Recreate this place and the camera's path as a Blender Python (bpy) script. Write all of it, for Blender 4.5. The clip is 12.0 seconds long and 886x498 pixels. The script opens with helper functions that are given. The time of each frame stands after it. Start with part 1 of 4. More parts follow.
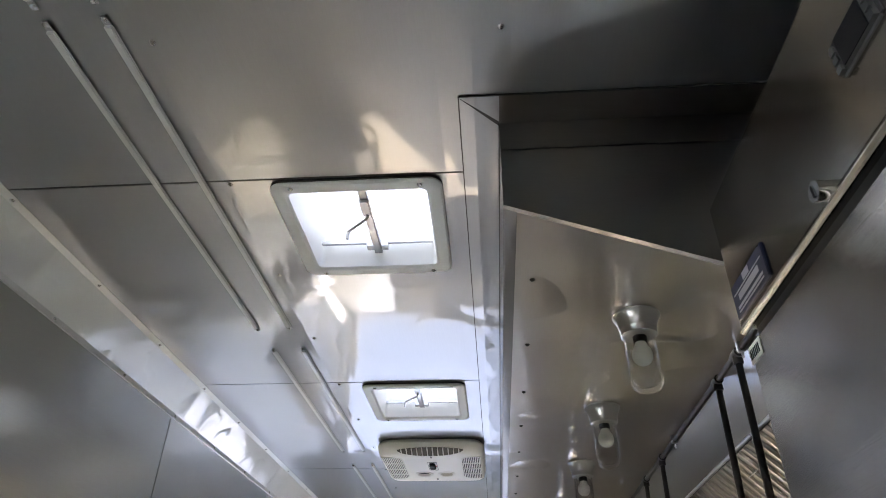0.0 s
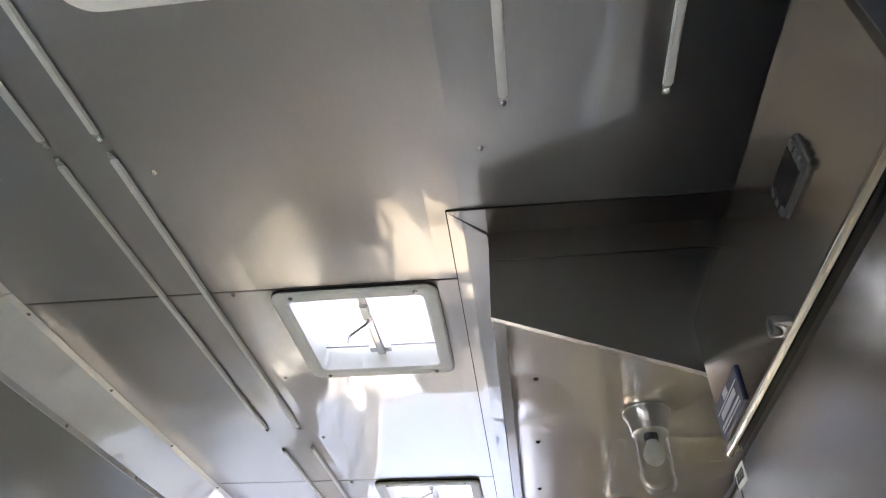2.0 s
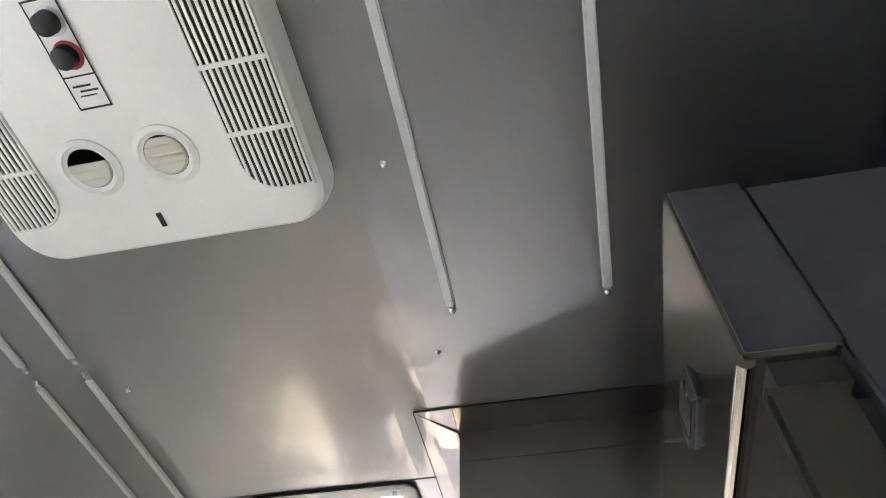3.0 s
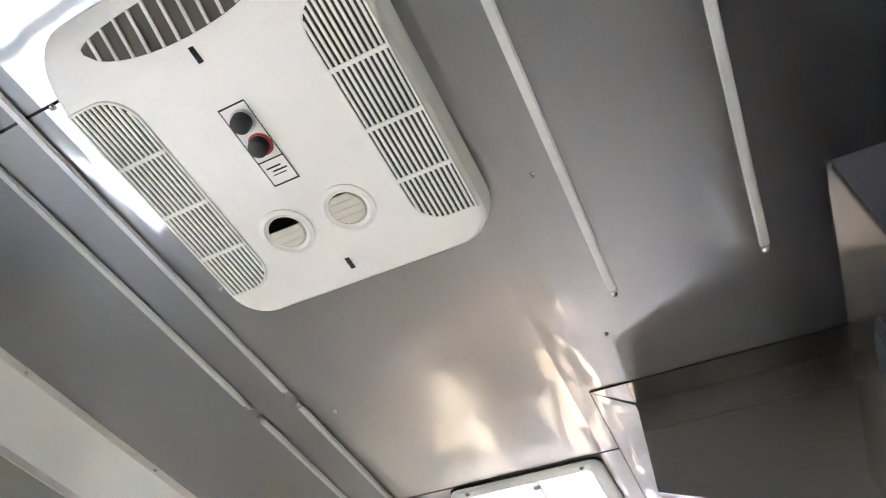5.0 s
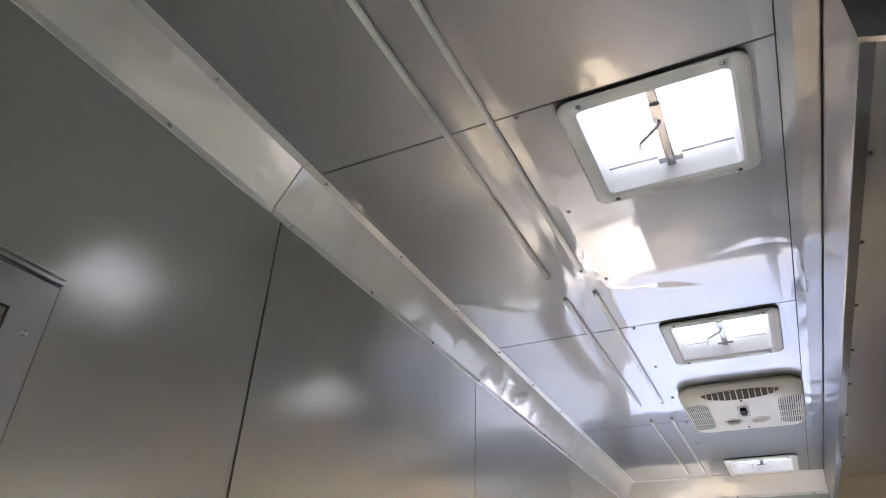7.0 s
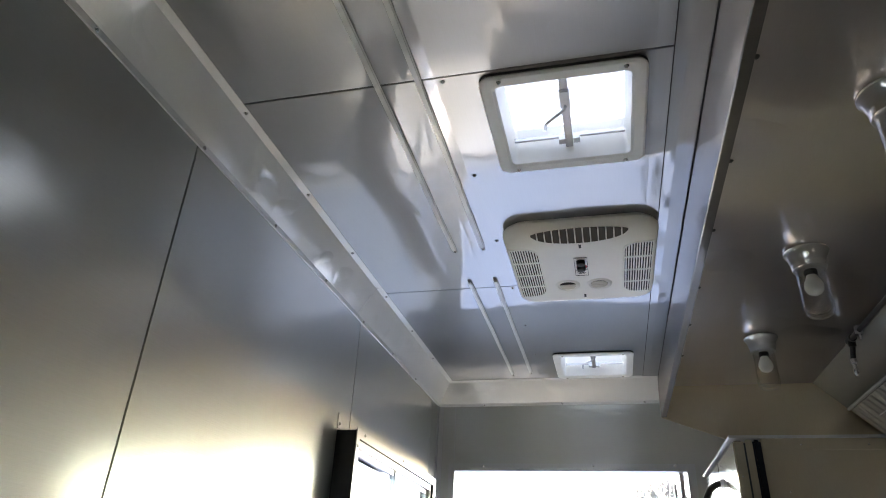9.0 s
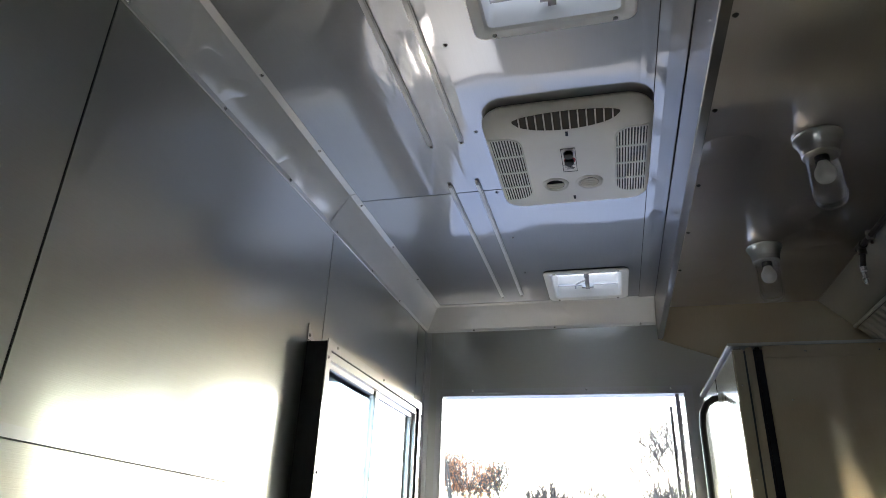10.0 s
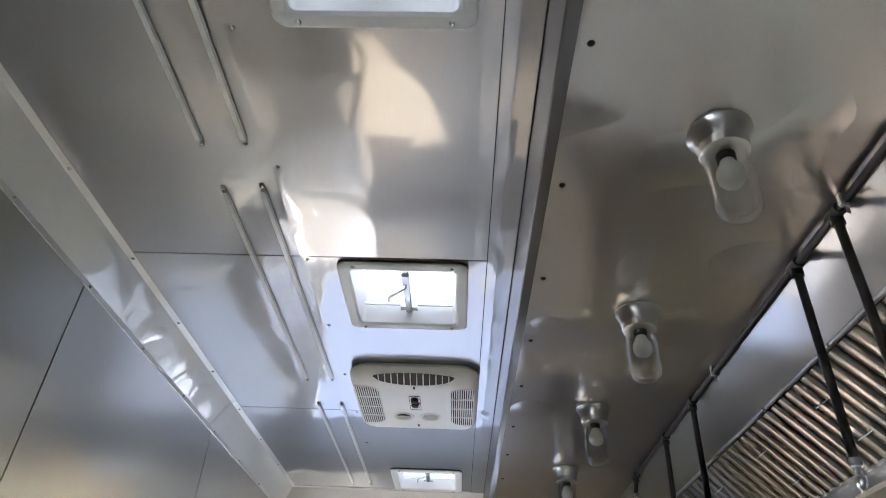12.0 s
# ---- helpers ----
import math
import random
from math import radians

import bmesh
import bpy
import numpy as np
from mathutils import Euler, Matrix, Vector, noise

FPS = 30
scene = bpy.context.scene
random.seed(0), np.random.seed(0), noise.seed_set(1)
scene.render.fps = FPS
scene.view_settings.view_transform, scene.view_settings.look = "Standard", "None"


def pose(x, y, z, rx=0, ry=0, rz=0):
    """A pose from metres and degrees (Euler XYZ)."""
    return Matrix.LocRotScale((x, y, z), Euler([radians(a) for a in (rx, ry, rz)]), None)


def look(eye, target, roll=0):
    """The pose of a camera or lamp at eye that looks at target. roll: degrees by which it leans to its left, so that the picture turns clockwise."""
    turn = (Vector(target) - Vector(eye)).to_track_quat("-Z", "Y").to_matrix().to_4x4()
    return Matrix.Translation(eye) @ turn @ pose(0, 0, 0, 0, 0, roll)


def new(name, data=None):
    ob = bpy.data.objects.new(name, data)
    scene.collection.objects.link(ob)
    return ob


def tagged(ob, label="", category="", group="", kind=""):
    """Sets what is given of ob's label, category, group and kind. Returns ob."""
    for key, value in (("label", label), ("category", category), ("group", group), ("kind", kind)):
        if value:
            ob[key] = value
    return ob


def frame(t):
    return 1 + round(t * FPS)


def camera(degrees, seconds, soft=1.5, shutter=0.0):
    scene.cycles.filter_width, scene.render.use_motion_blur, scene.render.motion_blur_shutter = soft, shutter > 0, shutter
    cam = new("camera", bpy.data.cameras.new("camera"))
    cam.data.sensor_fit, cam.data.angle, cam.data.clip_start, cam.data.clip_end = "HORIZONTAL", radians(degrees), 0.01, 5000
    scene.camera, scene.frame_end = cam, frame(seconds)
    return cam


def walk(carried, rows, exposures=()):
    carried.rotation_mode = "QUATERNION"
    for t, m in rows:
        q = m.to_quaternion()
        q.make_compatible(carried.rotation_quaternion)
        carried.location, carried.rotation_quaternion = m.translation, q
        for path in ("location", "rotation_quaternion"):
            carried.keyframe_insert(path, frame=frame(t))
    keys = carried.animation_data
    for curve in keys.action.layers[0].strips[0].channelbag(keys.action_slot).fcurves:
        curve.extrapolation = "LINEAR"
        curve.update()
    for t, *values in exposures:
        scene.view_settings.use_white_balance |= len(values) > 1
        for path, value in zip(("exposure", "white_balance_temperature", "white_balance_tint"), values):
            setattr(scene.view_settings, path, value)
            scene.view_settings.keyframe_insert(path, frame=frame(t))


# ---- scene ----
cam = camera(68.6, 12.0, 0.85, 0.15)
PATH = [
    (0, (0.048, -1.12, 1.449), (-0.089, 0.541, 2.553), 0.8),
    (0.5, (0.063, -1.109, 1.443), (-0.057, 0.575, 2.515), 1.2),
    (1, (0.09, -1.123, 1.463), (-0.059, 0.548, 2.552), 1.3),
    (1.5, (0.108, -1.149, 1.481), (-0.126, 0.468, 2.635), 1.5),
    (2, (0.133, -1.176, 1.5), (-0.086, 0.345, 2.781), 1.5),
    (2.5, (0.193, -1.22, 1.534), (-0.006, 0.109, 3.015), 1.0),
    (2.7, (0.241, -1.228, 1.547), (0.0, 0.011, 3.098), 1.5),
    (4.3, (0.332, -1.32, 1.552), (0.019, -0.237, 3.204), 2.5),
    (4.5, (0.303, -1.331, 1.535), (-0.102, -0.21, 3.142), 2.3),
    (5, (0.228, -1.356, 1.499), (-0.364, -0.245, 3.053), 2.8),
    (5.5, (0.157, -1.37, 1.447), (-0.715, -0.225, 2.836), 2.9),
    (6, (0.0, -1.295, 1.401), (-1.042, -0.143, 2.661), 2.6),
    (6.5, (-0.121, -1.174, 1.398), (-1.041, 0.158, 2.573), 2.1),
    (7, (-0.174, -1.039, 1.353), (-0.956, 0.469, 2.41), 2.1),
    (7.5, (-0.238, -0.768, 1.332), (-0.903, 0.836, 2.324), 2.5),
    (9.5, (-0.193, 0.25, 1.245), (-0.63, 1.988, 2.133), 2.5),
    (10, (-0.181, 0.338, 1.207), (-0.65, 2.105, 2.018), 2.2),
    (10.5, (-0.181, 0.321, 1.21), (-0.582, 2.094, 2.043), 2.3),
    (11, (-0.184, 0.125, 1.248), (-0.399, 1.846, 2.243), 2.6),
    (11.5, (-0.163, -0.166, 1.288), (-0.195, 1.516, 2.369), 2.8),
    (12, (-0.063, -0.376, 1.3), (-0.135, 1.25, 2.461), 2.9),
]
EXPOSURES = [(0.0, 5.12, 7930, 12), (2.0, 5.50, 8130, 13), (4.5, 6.23, 8230, 17), (5.5, 5.83, 8180, 17), (6.5, 5.45, 8180, 16), (7.5, 5.10, 8030, 14), (9.5, 4.50, 7470, 10), (10.5, 4.00, 7320, 10), (11.0, 4.30, 7370, 10), (12.0, 5.07, 7570, 11)]
walk(cam, [(t, look(eye, target, roll)) for t, eye, target, roll in PATH], EXPOSURES)

# ---- world and light ----
SUN_EL, SUN_AZ = radians(45), radians(25)      # azimuth from +y towards +x
world = bpy.data.worlds.new("sky")
scene.world = world
world.use_nodes = True
wn = world.node_tree
sky = wn.nodes.new("ShaderNodeTexSky")
sky.sky_type = "NISHITA"
sky.sun_disc = False
sky.sun_elevation, sky.sun_rotation = SUN_EL, SUN_AZ
sky.air_density, sky.dust_density = 1.0, 1.2
wn.links.new(sky.outputs[0], wn.nodes["Background"].inputs[0])
wn.nodes["Background"].inputs[1].default_value = 0.15
sun_data = bpy.data.lights.new("sun", "SUN")
sun_data.energy, sun_data.angle, sun_data.color = 0.48, radians(1.5), (1.0, 0.95, 0.885)
sun = new("sun", sun_data)
to_sun = Vector((math.sin(SUN_AZ) * math.cos(SUN_EL), math.cos(SUN_AZ) * math.cos(SUN_EL), math.sin(SUN_EL)))
sun.matrix_world = look((0, 0, 30), Vector((0, 0, 30)) - to_sun)


# ---- materials ----
def material(name):
    m = bpy.data.materials.new(name)
    m.use_nodes = True
    nt = m.node_tree
    return m, nt, nt.nodes["Principled BSDF"]


def coords(nt, scale=(1, 1, 1)):
    geo = nt.nodes.new("ShaderNodeNewGeometry")
    mp = nt.nodes.new("ShaderNodeMapping")
    mp.inputs["Scale"].default_value = scale
    nt.links.new(geo.outputs["Position"], mp.inputs["Vector"])
    return mp.outputs["Vector"]


def noise_tex(nt, vec, scale, detail=3.0, rough=0.55, distort=0.0):
    n = nt.nodes.new("ShaderNodeTexNoise")
    n.inputs["Scale"].default_value, n.inputs["Detail"].default_value = scale, detail
    n.inputs["Roughness"].default_value, n.inputs["Distortion"].default_value = rough, distort
    nt.links.new(vec, n.inputs["Vector"])
    return n.outputs["Fac"]


def ramp(nt, fac, lo, hi, p0=0.3, p1=0.7):
    r = nt.nodes.new("ShaderNodeValToRGB")
    e = r.color_ramp.elements
    e[0].position, e[1].position = p0, p1
    e[0].color, e[1].color = (*lo, 1), (*hi, 1)
    nt.links.new(fac, r.inputs["Fac"])
    return r.outputs["Color"]


def span(nt, fac, lo, hi, p0=0.3, p1=0.7):
    r = nt.nodes.new("ShaderNodeMapRange")
    r.inputs["From Min"].default_value, r.inputs["From Max"].default_value = p0, p1
    r.inputs["To Min"].default_value, r.inputs["To Max"].default_value = lo, hi
    nt.links.new(fac, r.inputs["Value"])
    return r.outputs["Result"]


def bump(nt, height, distance, strength=1.0, normal=None):
    b = nt.nodes.new("ShaderNodeBump")
    b.inputs["Distance"].default_value, b.inputs["Strength"].default_value = distance, strength
    nt.links.new(height, b.inputs["Height"])
    if normal is not None:
        nt.links.new(normal, b.inputs["Normal"])
    return b.outputs["Normal"]


def sheet_metal(name, lo, hi, sharp=0.08, haze=0.34, share=0.5, brush=(1, 1, 1), brush_scale=60.0, brush_depth=0.0004,
                wave_scale=1.6, wave_depth=0.01, wave_stretch=(1, 1, 1), buckles=(), metal=1.0):
    """Bare sheet metal: a clear reflection under a hazy one, brushed grain one way, soft dents of the sheet, faint smudges."""
    m, nt, p = material(name)
    grain = noise_tex(nt, coords(nt, brush), brush_scale, 3, 0.6)
    smear = noise_tex(nt, coords(nt), 2.3, 2, 0.5)
    wave = noise_tex(nt, coords(nt, wave_stretch), wave_scale, 1.0, 0.4)
    dent = noise_tex(nt, coords(nt), wave_scale * 2.7, 0.0, 0.4)
    mixed = nt.nodes.new("ShaderNodeMix")
    mixed.inputs["Factor"].default_value = 0.4
    nt.links.new(smear, mixed.inputs["A"])
    nt.links.new(grain, mixed.inputs["B"])
    colour = ramp(nt, mixed.outputs["Result"], lo, hi, 0.2, 0.8)
    n1 = bump(nt, wave, wave_depth)
    n2 = bump(nt, span(nt, dent, 0.0, 1.0, 0.62, 0.86), wave_depth * 0.2, 1.0, n1)
    for x, width, depth, pitch in buckles:             # the sheet is pulled out of flat along its screw lines
        pos = nt.nodes.new("ShaderNodeSeparateXYZ")
        nt.links.new(coords(nt), pos.inputs[0])
        off, away, lift = nt.nodes.new("ShaderNodeMath"), nt.nodes.new("ShaderNodeMath"), nt.nodes.new("ShaderNodeMath")
        off.operation, away.operation, lift.operation = "SUBTRACT", "ABSOLUTE", "MULTIPLY"
        off.inputs[1].default_value = x
        nt.links.new(pos.outputs[0], off.inputs[0])
        nt.links.new(off.outputs[0], away.inputs[0])
        near = span(nt, away.outputs[0], 1.0, 0.0, 0.0, width)
        nt.links.new(near, lift.inputs[0])
        nt.links.new(noise_tex(nt, coords(nt, (2.2, 1, 1)), pitch, 0.0, 0.4), lift.inputs[1])
        n2 = bump(nt, lift.outputs[0], depth, 1.0, n2)
    normal = bump(nt, grain, brush_depth, 0.4, n2)
    q = nt.nodes.new("ShaderNodeBsdfPrincipled")
    mix = nt.nodes.new("ShaderNodeMixShader")
    for node, r in ((p, sharp), (q, haze)):
        nt.links.new(colour, node.inputs["Base Color"])
        nt.links.new(span(nt, smear, r * 0.85, r * 1.2, 0.2, 0.8), node.inputs["Roughness"])
        nt.links.new(normal, node.inputs["Normal"])
        node.inputs["Metallic"].default_value = metal
    mix.inputs[0].default_value = share
    nt.links.new(p.outputs[0], mix.inputs[1])
    nt.links.new(q.outputs[0], mix.inputs[2])
    nt.links.new(mix.outputs[0], nt.nodes["Material Output"].inputs[0])
    return m


def plain(name, lo, hi, rough=0.5, metal=0.0, scale=14.0, depth=0.00008, spec=0.5):
    m, nt, p = material(name)
    n = noise_tex(nt, coords(nt), scale, 5, 0.6)
    nt.links.new(ramp(nt, n, lo, hi), p.inputs["Base Color"])
    nt.links.new(span(nt, n, rough * 0.85, min(1.0, rough * 1.15)), p.inputs["Roughness"])
    p.inputs["Metallic"].default_value = metal
    p.inputs["Specular IOR Level"].default_value = spec
    if metal < 0.5:
        fine = noise_tex(nt, coords(nt), scale * 9, 3)
        nt.links.new(bump(nt, fine, depth, 0.4), p.inputs["Normal"])
    return m


def glass_pane(name, tint=(0.95, 0.97, 0.97), low=0.06, high=0.85):
    m, nt, p = material(name)
    nt.nodes.remove(p)
    clear, gloss = nt.nodes.new("ShaderNodeBsdfTransparent"), nt.nodes.new("ShaderNodeBsdfGlossy")
    clear.inputs[0].default_value = (*tint, 1)
    gloss.inputs["Roughness"].default_value = 0.03
    rim, power, mix = nt.nodes.new("ShaderNodeLayerWeight"), nt.nodes.new("ShaderNodeMath"), nt.nodes.new("ShaderNodeMixShader")
    power.operation = "POWER"
    power.inputs[1].default_value = 2.6
    nt.links.new(rim.outputs["Facing"], power.inputs[0])
    nt.links.new(span(nt, power.outputs[0], low, high, 0.0, 1.0), mix.inputs[0])
    nt.links.new(clear.outputs[0], mix.inputs[1])
    nt.links.new(gloss.outputs[0], mix.inputs[2])
    nt.links.new(mix.outputs[0], nt.nodes["Material Output"].inputs[0])
    return m


def translucent(name, colour, share=0.7, rough=0.4):
    m, nt, p = material(name)
    n = noise_tex(nt, coords(nt), 9, 4)
    nt.links.new(ramp(nt, n, [c * 0.93 for c in colour], colour), p.inputs["Base Color"])
    p.inputs["Roughness"].default_value = rough
    tr, mix = nt.nodes.new("ShaderNodeBsdfTranslucent"), nt.nodes.new("ShaderNodeMixShader")
    tr.inputs[0].default_value = (*colour, 1)
    mix.inputs[0].default_value = share
    nt.links.new(p.outputs[0], mix.inputs[1])
    nt.links.new(tr.outputs[0], mix.inputs[2])
    nt.links.new(mix.outputs[0], nt.nodes["Material Output"].inputs[0])
    return m


CEIL = sheet_metal("ceiling_sheet", (0.45, 0.46, 0.475), (0.51, 0.52, 0.535), 0.045, 0.40, 0.52, (30, 1, 1), 14, 0.00005, 1.7, 0.009, buckles=((-0.56, 0.08, 0.004, 5.0), (0.03, 0.07, 0.006, 9.0)))
WALL = sheet_metal("wall_sheet", (0.63, 0.63, 0.59), (0.71, 0.71, 0.67), 0.05, 0.46, 0.56, (1, 1, 30), 14, 0.0005, 1.0, 0.004)
COVE = sheet_metal("cove_sheet", (0.86, 0.85, 0.83), (0.92, 0.91, 0.89), 0.10, 0.42, 0.5, (30, 1, 30), 10, 0.0001, 4.5, 0.012, metal=0.6)
HOOD = sheet_metal("hood_sheet", (0.86, 0.785, 0.745), (0.95, 0.895, 0.86), 0.11, 0.40, 0.40, (26, 1, 1), 20, 0.0002, 1.5, 0.045, (0.45, 1.5, 1))
# hood steel darkened on the slope to tone down its bright reflection
HOOD_SLOPE_DIM = sheet_metal("hood_slope_dim_sheet", (0.44, 0.435, 0.43), (0.52, 0.515, 0.51), 0.12, 0.38, 0.40, (1, 26, 1), 20, 0.0002, 1.3, 0.012)
# darker copy of the hood steel: shade on its outer faces put into colour
HOOD_SHADED = sheet_metal("hood_shaded_sheet", (0.26, 0.245, 0.235), (0.33, 0.315, 0.30), 0.12, 0.32, 0.35, (1, 1, 26), 20, 0.0002, 1.2, 0.004)
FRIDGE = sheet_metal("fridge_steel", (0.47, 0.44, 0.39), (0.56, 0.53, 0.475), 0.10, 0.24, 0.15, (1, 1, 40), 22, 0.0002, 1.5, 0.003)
# same steel as FRIDGE, darkened so the door stands in for a dimmer reflection
FRIDGE_DOOR_DIM = sheet_metal("fridge_door_dim_steel", (0.20, 0.188, 0.168), (0.26, 0.245, 0.22), 0.10, 0.24, 0.15, (1, 1, 40), 22, 0.0002, 1.5, 0.004)
FRIDGE_SIDE = plain("fridge_side_paint", (0.085, 0.085, 0.105), (0.115, 0.115, 0.135), 0.4, 0.5)
CABINET = sheet_metal("cabinet_steel", (0.66, 0.57, 0.42), (0.80, 0.70, 0.54), 0.14, 0.44, 0.45, (30, 1, 1), 20, 0.0003, 2.2, 0.010, (1, 1, 0.2))
BENCH = sheet_metal("bench_steel", (0.44, 0.43, 0.42), (0.52, 0.51, 0.50), 0.16, 0.40, 0.4, (1, 30, 1), 20, 0.0003, 2.2, 0.003)
# pale and dark tops, added unseen below the hood to set its brightness
BENCH_BRIGHT = plain("brightened_bench_steel", (0.70, 0.675, 0.645), (0.79, 0.765, 0.735), 0.5, 0.2, 9)
COOKTOP_DARKENED = plain("darkened_cooktop_steel", (0.035, 0.032, 0.03), (0.06, 0.055, 0.05), 0.45, 0.5, 9)
LAMINATE = plain("grey_laminate", (0.16, 0.157, 0.15), (0.20, 0.196, 0.188), 0.5, 0.0, 20)
CHROME = sheet_metal("chrome", (0.74, 0.74, 0.74), (0.80, 0.80, 0.80), 0.06, 0.25, 0.3, (1, 1, 1), 30, 0.0, 2, 0.0)
ALU = sheet_metal("brushed_aluminium", (0.66, 0.66, 0.67), (0.75, 0.75, 0.76), 0.14, 0.4, 0.55, (1, 1, 1), 40, 0.0, 2, 0.0)
CAST = sheet_metal("cast_aluminium", (0.74, 0.72, 0.68), (0.84, 0.82, 0.78), 0.10, 0.34, 0.5, (1, 1, 12), 30, 0.0, 2, 0.0)
STRIP = plain("strip_plastic", (0.70, 0.70, 0.69), (0.78, 0.78, 0.77), 0.2, 0.1, 30)
WHITE = plain("white_plastic", (0.87, 0.84, 0.785), (0.91, 0.885, 0.835), 0.4, 0.0, 8, 0.00006)
BEIGE = plain("beige_plastic", (0.66, 0.61, 0.52), (0.74, 0.69, 0.60), 0.45, 0.0, 10)
WHITE_TRIM = plain("vent_plastic", (0.84, 0.83, 0.80), (0.88, 0.87, 0.845), 0.38, 0.0, 8, 0.00006)
# dark fills on the closed covers paint the shade inside grilles, slots and outlets
GRILLE_SHADE = plain("grille_painted_shade", (0.03, 0.03, 0.03), (0.05, 0.05, 0.05), 0.7)
SLOT_SHADE = plain("slot_painted_shade", (0.055, 0.046, 0.034), (0.085, 0.072, 0.054), 0.6)
BLACK = plain("black_rubber", (0.015, 0.015, 0.016), (0.03, 0.03, 0.03), 0.55)
PIPE = plain("dark_steel_pipe", (0.035, 0.033, 0.032), (0.07, 0.065, 0.06), 0.38, 0.6)
GLOSS_BLACK = plain("gloss_black_trim", (0.012, 0.014, 0.02), (0.02, 0.022, 0.03), 0.14)
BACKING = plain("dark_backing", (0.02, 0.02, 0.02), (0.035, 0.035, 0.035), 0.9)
NAVY = plain("navy_badge", (0.012, 0.018, 0.05), (0.02, 0.028, 0.07), 0.3)
DARK_GREY = plain("dark_grey_plastic", (0.06, 0.06, 0.062), (0.085, 0.085, 0.087), 0.8, spec=0.1)
SCREEN = plain("dark_display", (0.008, 0.008, 0.010), (0.012, 0.012, 0.014), 0.35, spec=0.15)
SILVER = plain("silver_print", (0.6, 0.6, 0.62), (0.7, 0.7, 0.72), 0.35, 0.6)
RED = plain("red_print", (0.45, 0.04, 0.05), (0.5, 0.05, 0.06), 0.5)
FLOOR = plain("floor_vinyl", (0.33, 0.303, 0.26), (0.41, 0.378, 0.325), 0.6, 0.0, 6)
SHELL = plain("outer_white_paint", (0.72, 0.72, 0.70), (0.8, 0.8, 0.78), 0.4)
GLASS = glass_pane("window_glass", (0.60, 0.645, 0.67))
GLASS_CLEAR = glass_pane("clear_window_glass", (0.92, 0.935, 0.93))
JAR = glass_pane("jar_glass", (0.975, 0.975, 0.97), 0.035, 0.55)
BULB = translucent("frosted_bulb", (0.85, 0.84, 0.8), 0.4, 0.3)
LID = translucent("vent_lid_plastic", (0.115, 0.123, 0.135), 0.85)
FILTER = sheet_metal("filter_steel", (0.46, 0.45, 0.425), (0.60, 0.59, 0.56), 0.10, 0.30, 0.35, (1, 30, 1), 20, 0.0003, 4, 0.003)
ASPHALT = plain("slate_asphalt", (0.026, 0.037, 0.061), (0.040, 0.055, 0.086), 0.9, 0.0, 0.8, 0.01)
CONCRETE = plain("grey_concrete", (0.23, 0.224, 0.215), (0.30, 0.292, 0.28), 0.9, 0.0, 0.7, 0.004)
BARK = plain("bark", (0.055, 0.047, 0.04), (0.095, 0.083, 0.07), 0.9, 0.0, 20, 0.004)
LEAF_RUST = plain("rust_leaf", (0.20, 0.075, 0.03), (0.29, 0.13, 0.055), 0.7, 0.0, 3)
LEAF_OLIVE = plain("olive_leaf", (0.07, 0.075, 0.032), (0.13, 0.125, 0.055), 0.7, 0.0, 3)


# ---- mesh helpers ----
def link(name, bm, mat, parent=None, label="", smooth=False):
    me = bpy.data.meshes.new(name)
    bmesh.ops.recalc_face_normals(bm, faces=bm.faces)
    if smooth:
        for f in bm.faces:
            f.smooth = True
    bm.to_mesh(me)
    bm.free()
    if mat:
        me.materials.append(mat)
    if smooth:
        me.set_sharp_from_angle(angle=radians(35))
    ob = new(name, me)
    if parent:
        ob.parent = parent
    if label:
        tagged(ob, label)
    return ob


def part(name, bm, mat, parent, label="", smooth=False):
    return link(name, bm, mat, parent, label, smooth)


def thing(name, m, label, category, group="", kind=""):
    ob = new(name)
    ob.empty_display_size = 0.1
    ob.matrix_world = m
    return tagged(ob, label, category, group, kind)


def box(bm, x0, x1, y0, y1, z0, z1, bevel=0.0, seg=2):
    vs = [bm.verts.new((x, y, z)) for x in (x0, x1) for y in (y0, y1) for z in (z0, z1)]
    fs = [bm.faces.new([vs[i] for i in q]) for q in ((0, 1, 3, 2), (4, 6, 7, 5), (0, 4, 5, 1), (2, 3, 7, 6), (0, 2, 6, 4), (1, 5, 7, 3))]
    if bevel:
        es = list({e for f in fs for e in f.edges})
        bmesh.ops.bevel(bm, geom=es, offset=bevel, segments=seg, affect="EDGES", clamp_overlap=True)
    return bm


def boxes(*rows, bevel=0.0):
    bm = bmesh.new()
    for r in rows:
        box(bm, *r, bevel=bevel)
    return bm


def tube(bm, a, b, r0, r1=None, seg=12, caps=True):
    a, b = Vector(a), Vector(b)
    r1 = r0 if r1 is None else r1
    side = (b - a).orthogonal().normalized()
    up = (b - a).normalized().cross(side)
    rings = []
    for c, r in ((a, r0), (b, r1)):
        rings.append([bm.verts.new(c + r * (math.cos(k * math.tau / seg) * side + math.sin(k * math.tau / seg) * up)) for k in range(seg)])
    for k in range(seg):
        bm.faces.new((rings[0][k], rings[0][(k + 1) % seg], rings[1][(k + 1) % seg], rings[1][k]))
    if caps:
        bm.faces.new(rings[0][::-1])
        bm.faces.new(rings[1])
    return bm


